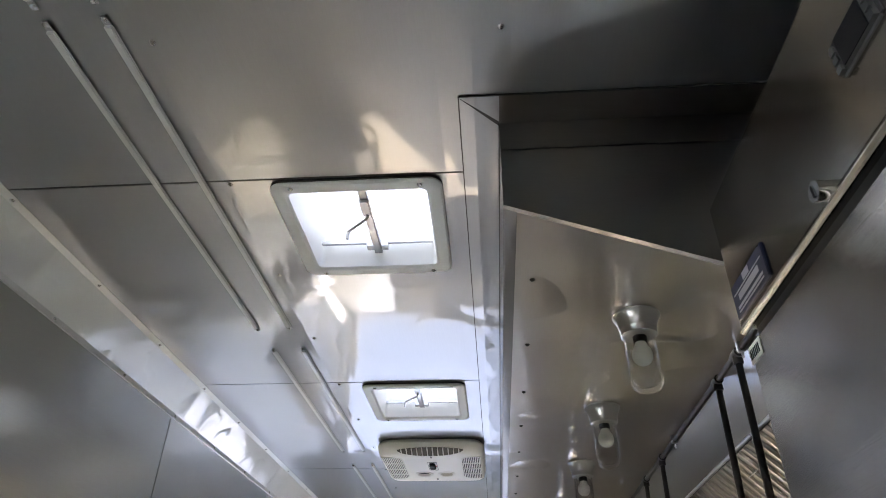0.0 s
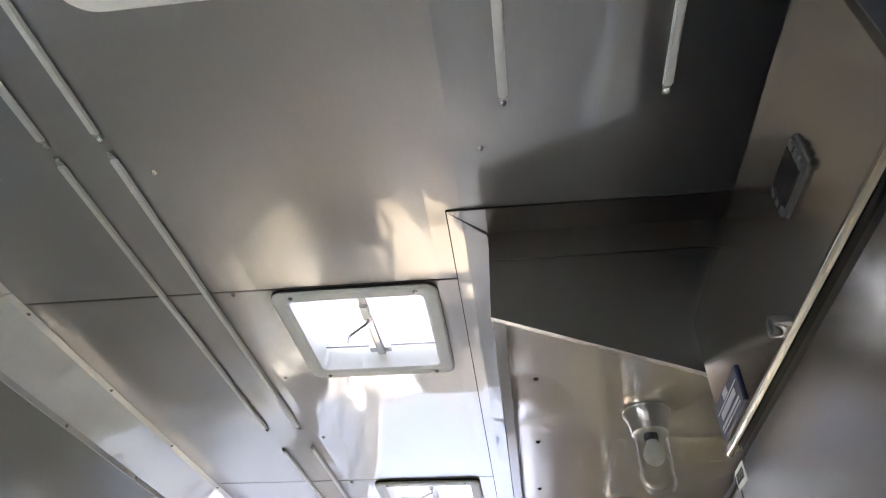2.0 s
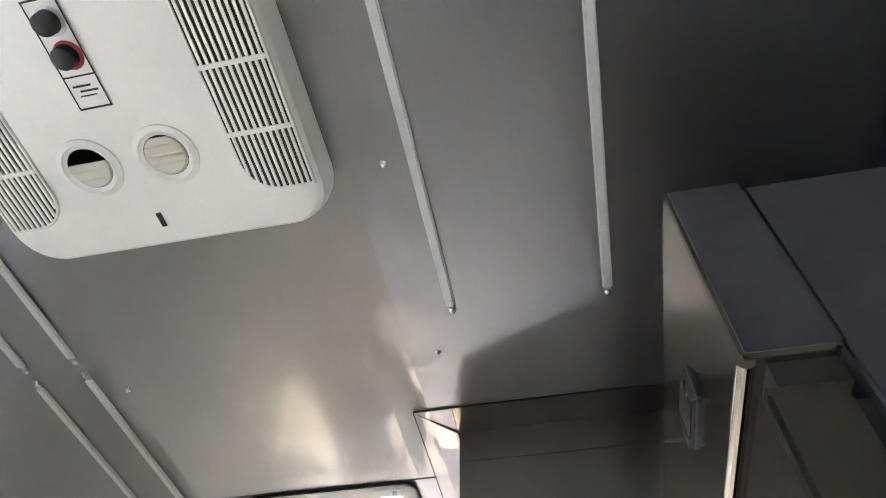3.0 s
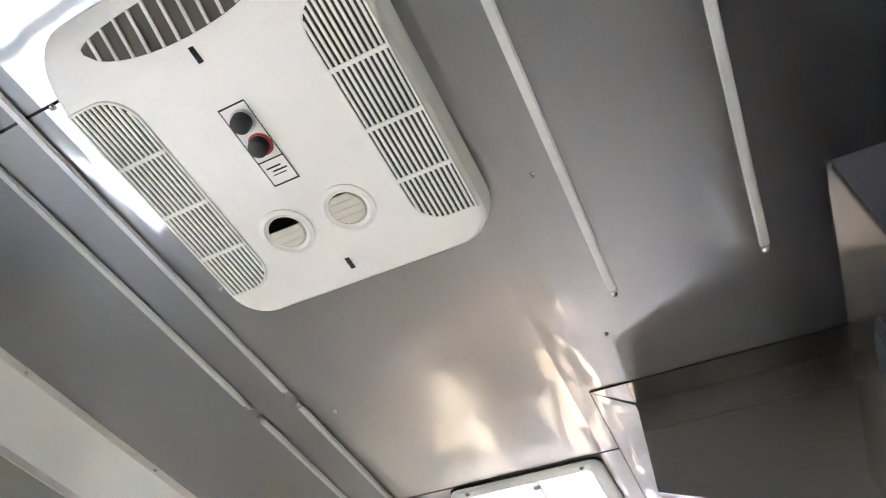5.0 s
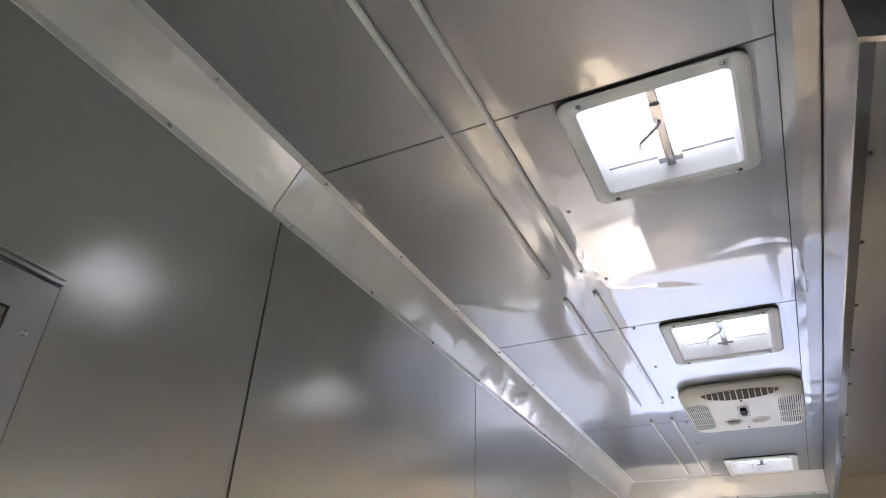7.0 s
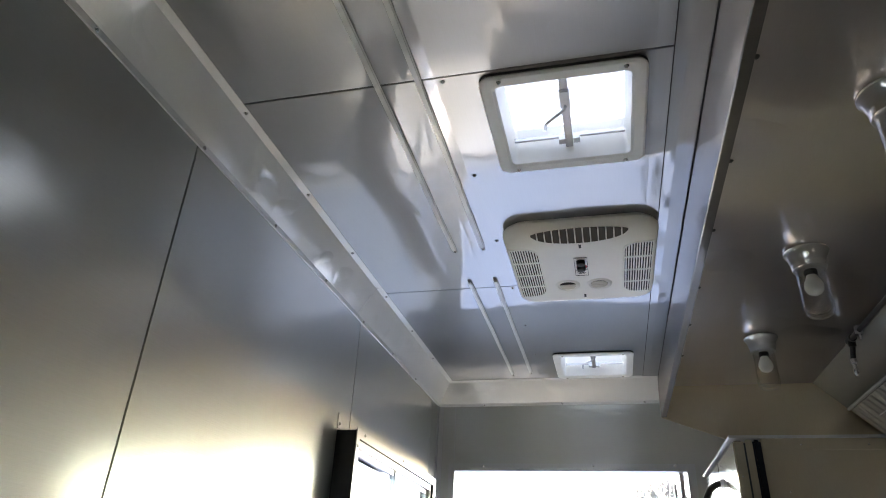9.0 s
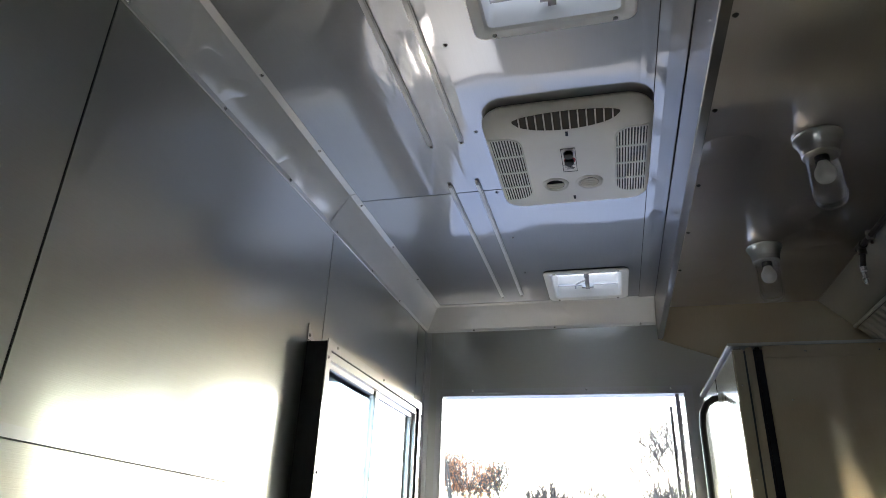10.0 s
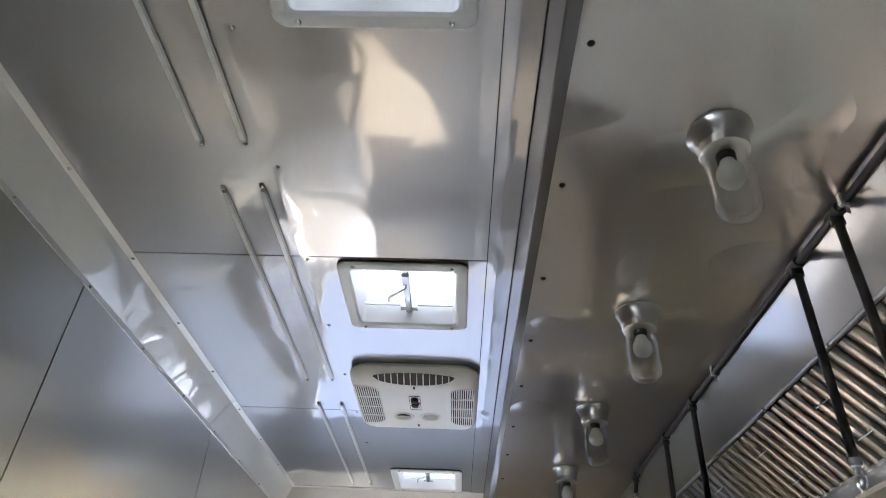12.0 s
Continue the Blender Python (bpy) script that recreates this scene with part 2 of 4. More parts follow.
def pipe_run(bm, points, r, seg=10):
    """A bent round bar through the points."""
    pts = [Vector(p) for p in points]
    rings, ref = [], None
    for i, p in enumerate(pts):
        d = (pts[min(i + 1, len(pts) - 1)] - pts[max(i - 1, 0)]).normalized()
        ref = d.orthogonal().normalized() if ref is None else (ref - d * ref.dot(d)).normalized()
        up = d.cross(ref)
        rings.append([bm.verts.new(p + r * (math.cos(k * math.tau / seg) * ref + math.sin(k * math.tau / seg) * up)) for k in range(seg)])
    for a, b in zip(rings, rings[1:]):
        for k in range(seg):
            bm.faces.new((a[k], a[(k + 1) % seg], b[(k + 1) % seg], b[k]))
    bm.faces.new(rings[0][::-1])
    bm.faces.new(rings[-1])
    return bm


def lathe(bm, profile, centre=(0, 0, 0), seg=28):
    c = Vector(centre)
    rings = [[bm.verts.new(c + Vector((r * math.cos(k * math.tau / seg), r * math.sin(k * math.tau / seg), z))) for k in range(seg)] for r, z in profile]
    for a, b in zip(rings, rings[1:]):
        for k in range(seg):
            bm.faces.new((a[k], a[(k + 1) % seg], b[(k + 1) % seg], b[k]))
    if profile[0][0] > 1e-4:
        bm.faces.new(rings[0])
    if profile[-1][0] > 1e-4:
        bm.faces.new(rings[-1][::-1])
    return bm


def rounded_rings(bm, loops, cap=False, base=False, seg=5):
    """Rounded rectangles (cx, cy, half x, half y, radius, z) joined one to the next."""
    rings = []
    for cx, cy, hx, hy, r, z in loops:
        ring = []
        for sx, sy, a0 in ((1, 1, 0), (-1, 1, 90), (-1, -1, 180), (1, -1, 270)):
            for k in range(seg + 1):
                a = radians(a0 + 90 * k / seg)
                ring.append(bm.verts.new((cx + sx * (hx - r) + r * math.cos(a), cy + sy * (hy - r) + r * math.sin(a), z)))
        rings.append(ring)
    n = len(rings[0])
    for a, b in zip(rings, rings[1:]):
        for k in range(n):
            bm.faces.new((a[k], a[(k + 1) % n], b[(k + 1) % n], b[k]))
    if base:
        bm.faces.new(rings[0])
    if cap:
        bm.faces.new(rings[-1])
    return bm


def slab(u, v, w, holes=(), axes="xyz"):
    """A slab over u by v, w thick, with rectangular holes (u0, u1, v0, v1) through it; axes names what u, v, w are."""
    us = sorted({*u, *(h for q in holes for h in q[:2] if u[0] < h < u[1])})
    vs = sorted({*v, *(h for q in holes for h in q[2:] if v[0] < h < v[1])})
    order = ["xyz".index(a) for a in axes]
    bm, made = bmesh.new(), {}

    def vert(*uvw):
        if uvw not in made:
            co = [0, 0, 0]
            for a, c in zip(order, uvw):
                co[a] = c
            made[uvw] = bm.verts.new(co)
        return made[uvw]

    def solid(i, j):
        if not (0 <= i < len(us) - 1 and 0 <= j < len(vs) - 1):
            return False
        cu, cv = (us[i] + us[i + 1]) / 2, (vs[j] + vs[j + 1]) / 2
        return not any(a < cu < b and c < cv < d for a, b, c, d in holes)

    for i in range(len(us) - 1):
        for j in range(len(vs) - 1):
            if not solid(i, j):
                continue
            a, b, c, d = us[i], us[i + 1], vs[j], vs[j + 1]
            for k in (0, 1):
                bm.faces.new([vert(*p, w[k]) for p in ((a, c), (b, c), (b, d), (a, d))])
            for (di, dj), (p, q) in (((-1, 0), ((a, c), (a, d))), ((1, 0), ((b, c), (b, d))), ((0, -1), ((a, c), (b, c))), ((0, 1), ((a, d), (b, d)))):
                if not solid(i + di, j + dj):
                    bm.faces.new((vert(*p, w[0]), vert(*q, w[0]), vert(*q, w[1]), vert(*p, w[1])))
    return bm


def prism(profile, a, b, axis="y"):
    """A closed outline drawn in the plane across the axis and drawn out along it; for y the outline is (x, z), for x it is (y, z)."""
    bm = bmesh.new()
    put = (lambda p, s: (p[0], s, p[1])) if axis == "y" else (lambda p, s: (s, p[0], p[1]))
    r0, r1 = [bm.verts.new(put(p, a)) for p in profile], [bm.verts.new(put(p, b)) for p in profile]
    n = len(profile)
    for k in range(n):
        bm.faces.new((r0[k], r0[(k + 1) % n], r1[(k + 1) % n], r1[k]))
    bm.faces.new(r0[::-1])
    bm.faces.new(r1)
    return bm


def screw_mesh(mat):
    bm = bmesh.new()
    lathe(bm, [(0.0078, 0.0), (0.0078, -0.0010), (0.0060, -0.0016), (0.0056, -0.0036), (0.0038, -0.0050), (0.0, -0.0052)], seg=10)
    box(bm, -0.0034, 0.0034, -0.0007, 0.0007, -0.0056, -0.0044)
    bmesh.ops.recalc_face_normals(bm, faces=bm.faces)
    me = bpy.data.meshes.new("screw")
    for f in bm.faces:
        f.smooth = True
    bm.to_mesh(me)
    bm.free()
    me.materials.append(mat)
    return me


SCREW, SCREW_DARK = screw_mesh(CHROME), screw_mesh(PIPE)


def screw(parent, at, face=(0, 0, -1), size=0.85, mesh=SCREW):
    """A pan-head screw on a face that looks along face."""
    ob = new("screw", mesh)
    ob.parent = parent
    turn = Vector((0, 0, -1)).rotation_difference(Vector(face)).to_matrix().to_4x4()
    ob.matrix_local = Matrix.Translation(at) @ turn @ pose(0, 0, 0, 0, 0, random.uniform(0, 180)) @ Matrix.Scale(size, 4)
    return ob


# ---- the trailer's shell ----
ZC, ZH = 2.40, 2.36                  # ceiling, and the underside of the hood's top
XL, XR, YB, YE = -1.175, 1.27, -3.0, 3.80
VENTS = [(-0.252, 0.208), (-0.256, 1.435), (-0.257, 3.475)]
HOLE = 0.165
vent_holes = [(x - HOLE, x + HOLE, y - HOLE, y + HOLE) for x, y in VENTS]

floor = tagged(link("floor", slab((XL - 0.1, XR + 0.1), (YB - 0.1, YE + 0.1), (-0.08, 0.0)), FLOOR), "worn tan vinyl floor of the trailer", "floor", kind="structure")


def ceiling_mesh():
    bm = bmesh.new()
    seams = [YB, -2.44, -1.22, 0.0, 1.22, 2.44, YE]
    for y0, y1 in zip(seams, seams[1:]):
        piece = slab((XL, XR), (y0 + 0.0025, y1 - 0.0025), (ZC, ZC + 0.003), [h for h in vent_holes if y0 < h[2] < y1])
        me = bpy.data.meshes.new("piece")
        piece.to_mesh(me)
        piece.free()
        bm.from_mesh(me)
        bpy.data.meshes.remove(me)
    return bm


ceiling = tagged(link("ceiling", ceiling_mesh(), CEIL), "polished sheet metal ceiling in wide panels", "ceiling", kind="structure")
roof = tagged(link("roof", slab((XL - 0.1, XR + 0.1), (YB - 0.1, YE + 0.1), (ZC + 0.01, ZC + 0.05), vent_holes), SHELL), "white painted roof of the trailer", "roof", kind="structure")
part("backing", slab((XL, XR), (YB, YE), (ZC + 0.005, ZC + 0.009), vent_holes), BACKING, roof)

for y in (-1.216, -0.80, -0.391, 0.012, 0.418, 0.827, 1.236, 1.645, 2.055, 2.46, 2.87, 3.28):
    screw(ceiling, (-0.543, y, ZC))
for y in (-2.03, -1.62, -1.2, -0.791, -0.385):
    screw(ceiling, (0.083, y, ZC))
for y in (-1.62, -1.1):
    screw(ceiling, (0.62, y, ZC))

# left wall: window openings, sheet panels with thin joints
W_NEAR = (-2.75, -0.545, 0.96, 1.779)         # opening beside the start, its unseen rear part lengthened to let in more light
W_FAR = (2.342, 3.44, 0.98, 1.778)              # opening near the far end
wall_west = tagged(link("wall_west", slab((YB - 0.1, YE + 0.1), (-0.08, ZC + 0.01), (XL - 0.09, XL - 0.006), [W_NEAR, W_FAR], "yzx"), SHELL),
                   "long side wall clad in grey steel sheet", "wall", kind="structure")
part("backing", slab((YB, YE), (0, ZC), (XL - 0.0055, XL - 0.004), [W_NEAR, W_FAR], "yzx"), BACKING, wall_west)
joints = [YB, -2.44, -1.23, -0.008, 1.212, 2.432, 3.62, YE]
for y0, y1 in zip(joints, joints[1:]):
    part("panel", slab((y0 + 0.003, y1 - 0.003), (0.0, ZC - 0.02), (XL - 0.003, XL), [W_NEAR, W_FAR], "yzx"), WALL, wall_west)

wall_east = tagged(link("wall_east", slab((YB - 0.1, YE + 0.1), (-0.08, ZC + 0.01), (XR, XR + 0.09), [], "yzx"), WALL), "steel clad side wall behind the hood", "wall", kind="structure")
wall_south = tagged(link("wall_south", slab((XL - 0.1, XR + 0.1), (-0.08, ZC + 0.01), (YB - 0.1, YB), [], "xzy"), WALL), "plain steel clad rear wall", "wall", kind="structure")
OPEN_END = (-1.081, 0.190, 0.75, 1.922)
wall_north = tagged(link("wall_north", slab((XL - 0.1, XR + 0.1), (-0.08, ZC + 0.01), (YE, YE + 0.09), [OPEN_END], "xzy"), WALL), "grey steel end wall with a wide opening", "wall", kind="structure")
# thin upright strips in the corner and over the joint of the end wall
part("strip", boxes((XL, XL + 0.03, YE - 0.004, YE, 0.0, 2.30), (XL, XL + 0.004, YE - 0.035, YE - 0.004, 0.0, 2.30)), ALU, wall_north)
part("strip", boxes((-1.075, -1.069, YE - 0.002, YE, 1.965, 2.30)), ALU, wall_north)

# slanted cove trim between wall and ceiling
trim = tagged(new("trim"), "slanted bright aluminium cove trim along wall and ceiling", "trim", kind="structure")
COVE_LINE = [(XL, ZC - 0.129), (-1.170, ZC - 0.129), (-1.168, ZC - 0.113), (-1.099, ZC - 0.005), (-1.076, ZC - 0.002), (-1.076, ZC), (XL, ZC)]
for y0, y1 in ((YB, -2.472), (-2.468, -0.052), (-0.048, 2.373), (2.377, YE)):
    part("cove", prism(COVE_LINE, y0, y1), COVE, trim)
END_LINE = [(YE, ZC - 0.129), (YE - 0.005, ZC - 0.129), (YE - 0.007, ZC - 0.113), (YE - 0.08, ZC - 0.005), (YE - 0.103, ZC - 0.002), (YE - 0.103, ZC), (YE, ZC)]
part("cove", prism(END_LINE, XL, 0.078, "x"), COVE, trim)
for i in range(17):
    y = -2.80 + 0.405 * i
    if y < YE - 0.15:
        screw(trim, (-1.087, y, ZC - 0.0035))
        screw(trim, (-1.169, y - 0.02, ZC - 0.121), (1, 0, 0))
for x in (-0.9, -0.45, 0.0):
    screw(trim, (x, YE - 0.006, ZC - 0.121), (0, -1, 0))


# ---- windows ----
def window_unit(name, y0, y1, z0, z1, proud, mullions, label, trim_width, side_mat, glass):
    """A slider in the left wall: a box frame standing proud of the sheet, a flat trim, sashes and panes."""
    w = tagged(new(name), label, "window", kind="structure")
    xf = XL + proud
    part("window_frame", slab((y0 - trim_width, y1 + trim_width), (z0 - trim_width, z1 + trim_width), (xf - 0.004, xf), [(y0, y1, z0, z1)], "yzx"), ALU, w, "flat aluminium trim frame")
    g = -0.006 if proud < 0.03 else 0.006
    part("casing", slab((y0 - trim_width + g, y1 + trim_width - g), (z0 - trim_width + g, z1 + trim_width - g), (XL - 0.09, xf - 0.0045 if proud > 0.03 else XL + 0.004), [(y0, y1, z0, z1)], "yzx"), side_mat, w, "dark casing between trim and wall")
    s = 0.028
    part("sash", slab((y0 + 0.001, y1 - 0.001), (z0 + 0.001, z1 - 0.001), (xf - 0.05, xf - 0.012), [(y0 + s, y1 - s, z0 + s, z1 - s)], "yzx"), ALU, w, "aluminium sliding track frame")
    part("sash", slab((y0 + s, y1 - s), (z0 + s, z1 - s), (xf - 0.045, xf - 0.028), [(y0 + s + 0.02, y1 - s - 0.02, z0 + s + 0.02, z1 - s - 0.02)], "yzx"), ALU, w)
    edges = [y0 + s] + mullions + [y1 - s]
    for m in mullions:
        part("mullion", boxes((xf - 0.047, xf - 0.02, m - 0.018, m + 0.018, z0 + s, z1 - s), bevel=0.003), ALU, w)
    for a, b in zip(edges, edges[1:]):
        pane = part("pane", boxes((xf - 0.04, xf - 0.036, a + 0.005, b - 0.005, z0 + s, z1 - s)), glass, w)
        pane.visible_shadow = False
    for y in (y0 + 0.05, (y0 + y1) / 2, y1 - 0.05):
        screw(w, (xf, y, z1 + trim_width * 0.6), (1, 0, 0))
    for z in (z0 + 0.1, (z0 + z1) / 2, z1 - 0.03):
        screw(w, (xf, y1 + trim_width * 0.55, z), (1, 0, 0))
        screw(w, (xf, y0 - trim_width * 0.55, z), (1, 0, 0))
    return w


window_1 = window_unit("window_1", *W_NEAR, 0.012, [-2.0, -1.27], "aluminium framed sliding window in the steel wall", 0.06, BLACK, GLASS_CLEAR)
part("head_channel", boxes((XL, XL + 0.009, -2.82, -0.478, 1.848, 1.853), (XL, XL + 0.009, -2.82, -0.478, 1.859, 1.864)), ALU, window_1)
window_2 = window_unit("window_2", *W_FAR, 0.083, [2.88], "aluminium sliding service window in a deep black casing", 0.032, BLACK, GLASS)
part("ear", prism([(2.311, 1.812), (2.375, 1.812), (2.311, 1.866)], XL, XL + 0.004, "x"), ALU, window_2)
screw(window_2, (XL + 0.004, 2.325, 1.828), (1, 0, 0))

window_3 = tagged(new("window_3"), "wide open end window with a thin aluminium frame", "window", kind="structure")
a, b, c, d = OPEN_END
part("window_frame", slab((a - 0.022, b + 0.03), (c - 0.03, d + 0.026), (YE - 0.005, YE - 0.001), [OPEN_END], "xzy"), ALU, window_3)
part("jamb", slab((a, b), (c + 0.012, d), (YE, YE + 0.09), [(a + 0.012, b - 0.012, c, d - 0.012)], "xzy"), ALU, window_3)
# unseen sill piece made black to keep its sunlit band off the ceiling
part("blackened_sill", boxes((a, b, YE, YE + 0.09, c, c + 0.011)), BLACK, window_3, "unseen sill, blackened to kill its bright reflection")
part("sash", boxes((0.105, 0.12, YE + 0.03, YE + 0.05, c + 0.012, d - 0.07), (0.138, 0.16, YE + 0.03, YE + 0.06, c + 0.012, d - 0.012)), ALU, window_3, "slim upright edge of a slid-back sash")
for x in (-0.9, -0.3, 0.12):
    screw(window_3, (x, YE - 0.005, d + 0.014), (0, -1, 0))
for z in (1.2, 1.6):
    screw(window_3, (b + 0.016, YE - 0.005, z), (0, -1, 0))

# raised service flaps outside the two side windows
for (y0, y1) in ((-2.86, -0.42), (2.20, 3.56)):
    aw = thing("service_flap", pose(XL - 0.10, (y0 + y1) / 2, 1.93), "raised white service flap on two struts", "flap", "service flaps")
    h = (y1 - y0) / 2
    part("panel", prism([(0.0, 0.0), (-1.0, 0.05), (-1.0, 0.08), (0.0, 0.03)], -h, h), SHELL, aw)
    part("edge", prism([(-1.0, 0.035), (-1.015, 0.035), (-1.015, 0.09), (-1.0, 0.09)], -h, h), ALU, aw)
    for e in (-h + 0.03, h - 0.03):
        part("strut", tube(bmesh.new(), (0.0, e, -0.55), (-0.6, e, 0.02), 0.009), ALU, aw)

# folded-down flap on the left wall with a bright top rail
flap = thing("wall_flap", pose(XL, 1.3, 0.95), "steel wall flap with a bright top rail", "panel")
part("panel", prism([(-0.72, 0.0), (0.67, 0.0), (0.67, 0.366), (-0.72, 0.394)], 0.0, 0.012, "x"), WALL, flap)
part("rail", prism([(-0.72, 0.396), (0.67, 0.368), (0.67, 0.373), (-0.72, 0.433)], 0.0, 0.02, "x"), ALU, flap, "bright aluminium top rail tapering to one end")


# ---- roof vents ----
def roof_vent(x, y, label):
    v = thing("roof_vent", pose(x, y, ZC), label, "roof vent", "roof vents")
    o = 0.201
    part("trim_ring", rounded_rings(bmesh.new(), [(0, 0, o, o, 0.03, -0.0005), (0, 0, o, o, 0.03, -0.010), (0, 0, o - 0.005, o - 0.005, 0.028, -0.014),
                                                   (0, 0, 0.171, 0.171, 0.018, -0.014), (0, 0, 0.164, 0.164, 0.016, -0.008), (0, 0, 0.155, 0.155, 0.012, 0.075), (0, 0, 0.158, 0.158, 0.012, 0.11)]), WHITE_TRIM, v, smooth=True)
    # black ring offset to one side, also drawing the shadow under the trim edge
    part("gasket", rounded_rings(bmesh.new(), [(0, -0.004, o, o, 0.031, -0.0004), (0, -0.004, o, o, 0.031, -0.0055), (0, -0.003, o - 0.012, o - 0.012, 0.03, -0.0055)]), BLACK, v, "black foam gasket, shifted to draw the gap shadow", smooth=True)
    part("flange", slab((-0.19, 0.19), (-0.19, 0.19), (0.05, 0.09), [(-0.166, 0.166, -0.166, 0.166)]), WHITE_TRIM, v)
    part("lid", rounded_rings(bmesh.new(), [(0, 0, 0.20, 0.20, 0.04, 0.115), (0, 0, 0.20, 0.20, 0.04, 0.135), (0, 0, 0.17, 0.17, 0.06, 0.155)], cap=True), LID, v, "translucent white plastic lid", smooth=True)
    part("crossbar", boxes((-0.010, 0.010, -0.158, 0.158, 0.030, 0.0325), (-0.010, -0.0075, -0.158, 0.158, 0.030, 0.044), (0.0075, 0.010, -0.158, 0.158, 0.030, 0.044)), ALU, v, "aluminium crossbar")
    part("lift_rail", boxes((-0.153, 0.153, 0.122, 0.130, 0.040, 0.050), (-0.028, -0.008, 0.118, 0.140, 0.028, 0.041), (0.012, 0.030, 0.118, 0.140, 0.028, 0.041)), ALU, v)
    part("crank", pipe_run(bmesh.new(), [(0.0, -0.028, 0.034), (0.0, -0.028, 0.016), (-0.004, -0.025, 0.012), (-0.05, 0.012, 0.006), (-0.056, 0.017, 0.003), (-0.057, 0.018, -0.016)], 0.004), ALU, v, "small crank handle", smooth=True)
    part("gear_box", boxes((-0.013, 0.013, -0.085, -0.012, 0.022, 0.036), bevel=0.004), ALU, v)
    for sx in (-0.150, 0.150):
        for sy in (-0.186, 0.186):
            screw(v, (sx, sy, -0.014))
    return v


for (x, y) in VENTS:
    roof_vent(x, y, "white plastic roof vent with a hand crank")


# ---- air conditioners ----
def chord_disc(bm, cx, cy, r, chord, z0, z1):
    """A shallow domed disc cut off straight along y = chord."""
    a0 = math.asin(max(-0.99, chord / r))
    loop = [(a0 + (math.pi - 2 * a0) * k / 22) for k in range(23)]
    low = [bm.verts.new((cx + r * math.cos(a), cy + r * math.sin(a), z0)) for a in loop]
    mid = [bm.verts.new((cx + r * 0.93 * math.cos(a), cy + (r * math.sin(a) - chord) * 0.93 + chord, z1)) for a in loop]
    for k in range(23):
        bm.faces.new((low[k], low[(k + 1) % 23], mid[(k + 1) % 23], mid[k]))
    bm.faces.new(mid)
    return bm


def ac_unit(x, y, label, B):
    u = thing("air_conditioner", pose(x, y, ZC), label, "air conditioner", "ceiling air conditioners")
    D = -0.060
    part("body", rounded_rings(bmesh.new(), [(B, 0.0, 0.240, 0.272, 0.065, -0.0005), (B, 0.0, 0.252, 0.282, 0.075, -0.010), (B, 0.001, 0.257, 0.286, 0.08, -0.018), (B, 0.003, 0.256, 0.284, 0.08, -0.026),
                                             (B, 0.010, 0.252, 0.270, 0.072, -0.040), (B, 0.028, 0.247, 0.246, 0.062, -0.0545), (B, 0.036, 0.238, 0.232, 0.055, D)], cap=True, seg=8), WHITE, u, "white moulded plastic cover", smooth=True)
    # lens-shaped discharge slot across the end, with upright fins
    low, high = Vector((B, -0.266, -0.0375)), Vector((B, -0.203, -0.0595))
    out = Vector((0, high.z - low.z, low.y - high.y)).normalized()
    bm, n = bmesh.new(), 20
    rows = []
    for i in range(n + 1):
        xx = -0.158 + 0.316 * i / n
        bow = max(1 - (xx / 0.159) ** 2, 0.0) ** 0.5
        rows.append([bm.verts.new(low.lerp(high, f) + out * h + Vector((xx, 0, 0))) for f, h in ((0.30 - 0.28 * bow, -0.006), (0.30 - 0.28 * bow, 0.0015), (0.30 + 0.70 * bow, 0.0015), (0.30 + 0.70 * bow, -0.006))])
    for p, q in zip(rows, rows[1:]):
        for i in range(3):
            bm.faces.new((p[i], p[i + 1], q[i + 1], q[i]))
    slot = part("slot", bm, SLOT_SHADE, u, "dark lens-shaped discharge slot")
    for i in range(12):
        xx = -0.1375 + 0.025 * i
        bow = max(1 - (xx / 0.159) ** 2, 0.0) ** 0.5
        a0, a1 = low.lerp(high, 0.30 - 0.28 * bow), low.lerp(high, 0.30 + 0.70 * bow)
        ring = [a0 - out * 0.004, a0 + out * 0.0055, a1 + out * 0.0045, a1 - out * 0.004]
        part("fin", prism([(p.y, p.z) for p in ring], B + xx - 0.0022, B + xx + 0.0022, "x"), WHITE, slot)
    for s in (-1, 1):
        inner, outer, y0, y1, r = B + s * 0.146, B + s * 0.236, -0.180, 0.206, 0.048

        def edge(x, grow=0.0):
            """How far the rounded inner corners cut the opening short at x."""
            k = max(0.0, r + grow - abs(x - inner + s * grow)) / (r + grow)
            return (r + grow) * (1 - math.sqrt(max(0.0, 1 - k * k)))

        def outline(z, grow):
            xs = [inner - s * grow + s * (r + grow) * (1 - math.cos(radians(9 * k))) for k in range(11)] + [outer + s * grow]
            return [(x, y0 - grow + edge(x, grow), z) for x in xs] + [(x, y1 + grow - edge(x, grow), z) for x in reversed(xs)]

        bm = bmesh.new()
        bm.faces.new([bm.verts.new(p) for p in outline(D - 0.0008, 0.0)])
        grille = part("grille", bm, GRILLE_SHADE, u, "slatted return air grille")
        for i in range(10):
            xx = inner + (outer - inner) * (i + 0.6) / 10.2
            cut = edge(xx)
            part("slat", boxes((xx - 0.0020, xx + 0.0020, y0 + cut, y1 - cut, D - 0.0034, D)), WHITE, grille)
        for yy in (-0.080, 0.020, 0.116):
            part("bar", boxes((min(inner, outer), max(inner, outer), yy - 0.0032, yy + 0.0032, D - 0.0042, D)), WHITE, grille)
        bm, rows = bmesh.new(), []
        for z, grow in ((D + 0.004, 0.0045), (D - 0.0010, 0.0045), (D - 0.0030, 0.003), (D - 0.0030, 0.0), (D, 0.0)):
            rows.append([bm.verts.new(p) for p in outline(z, grow)])
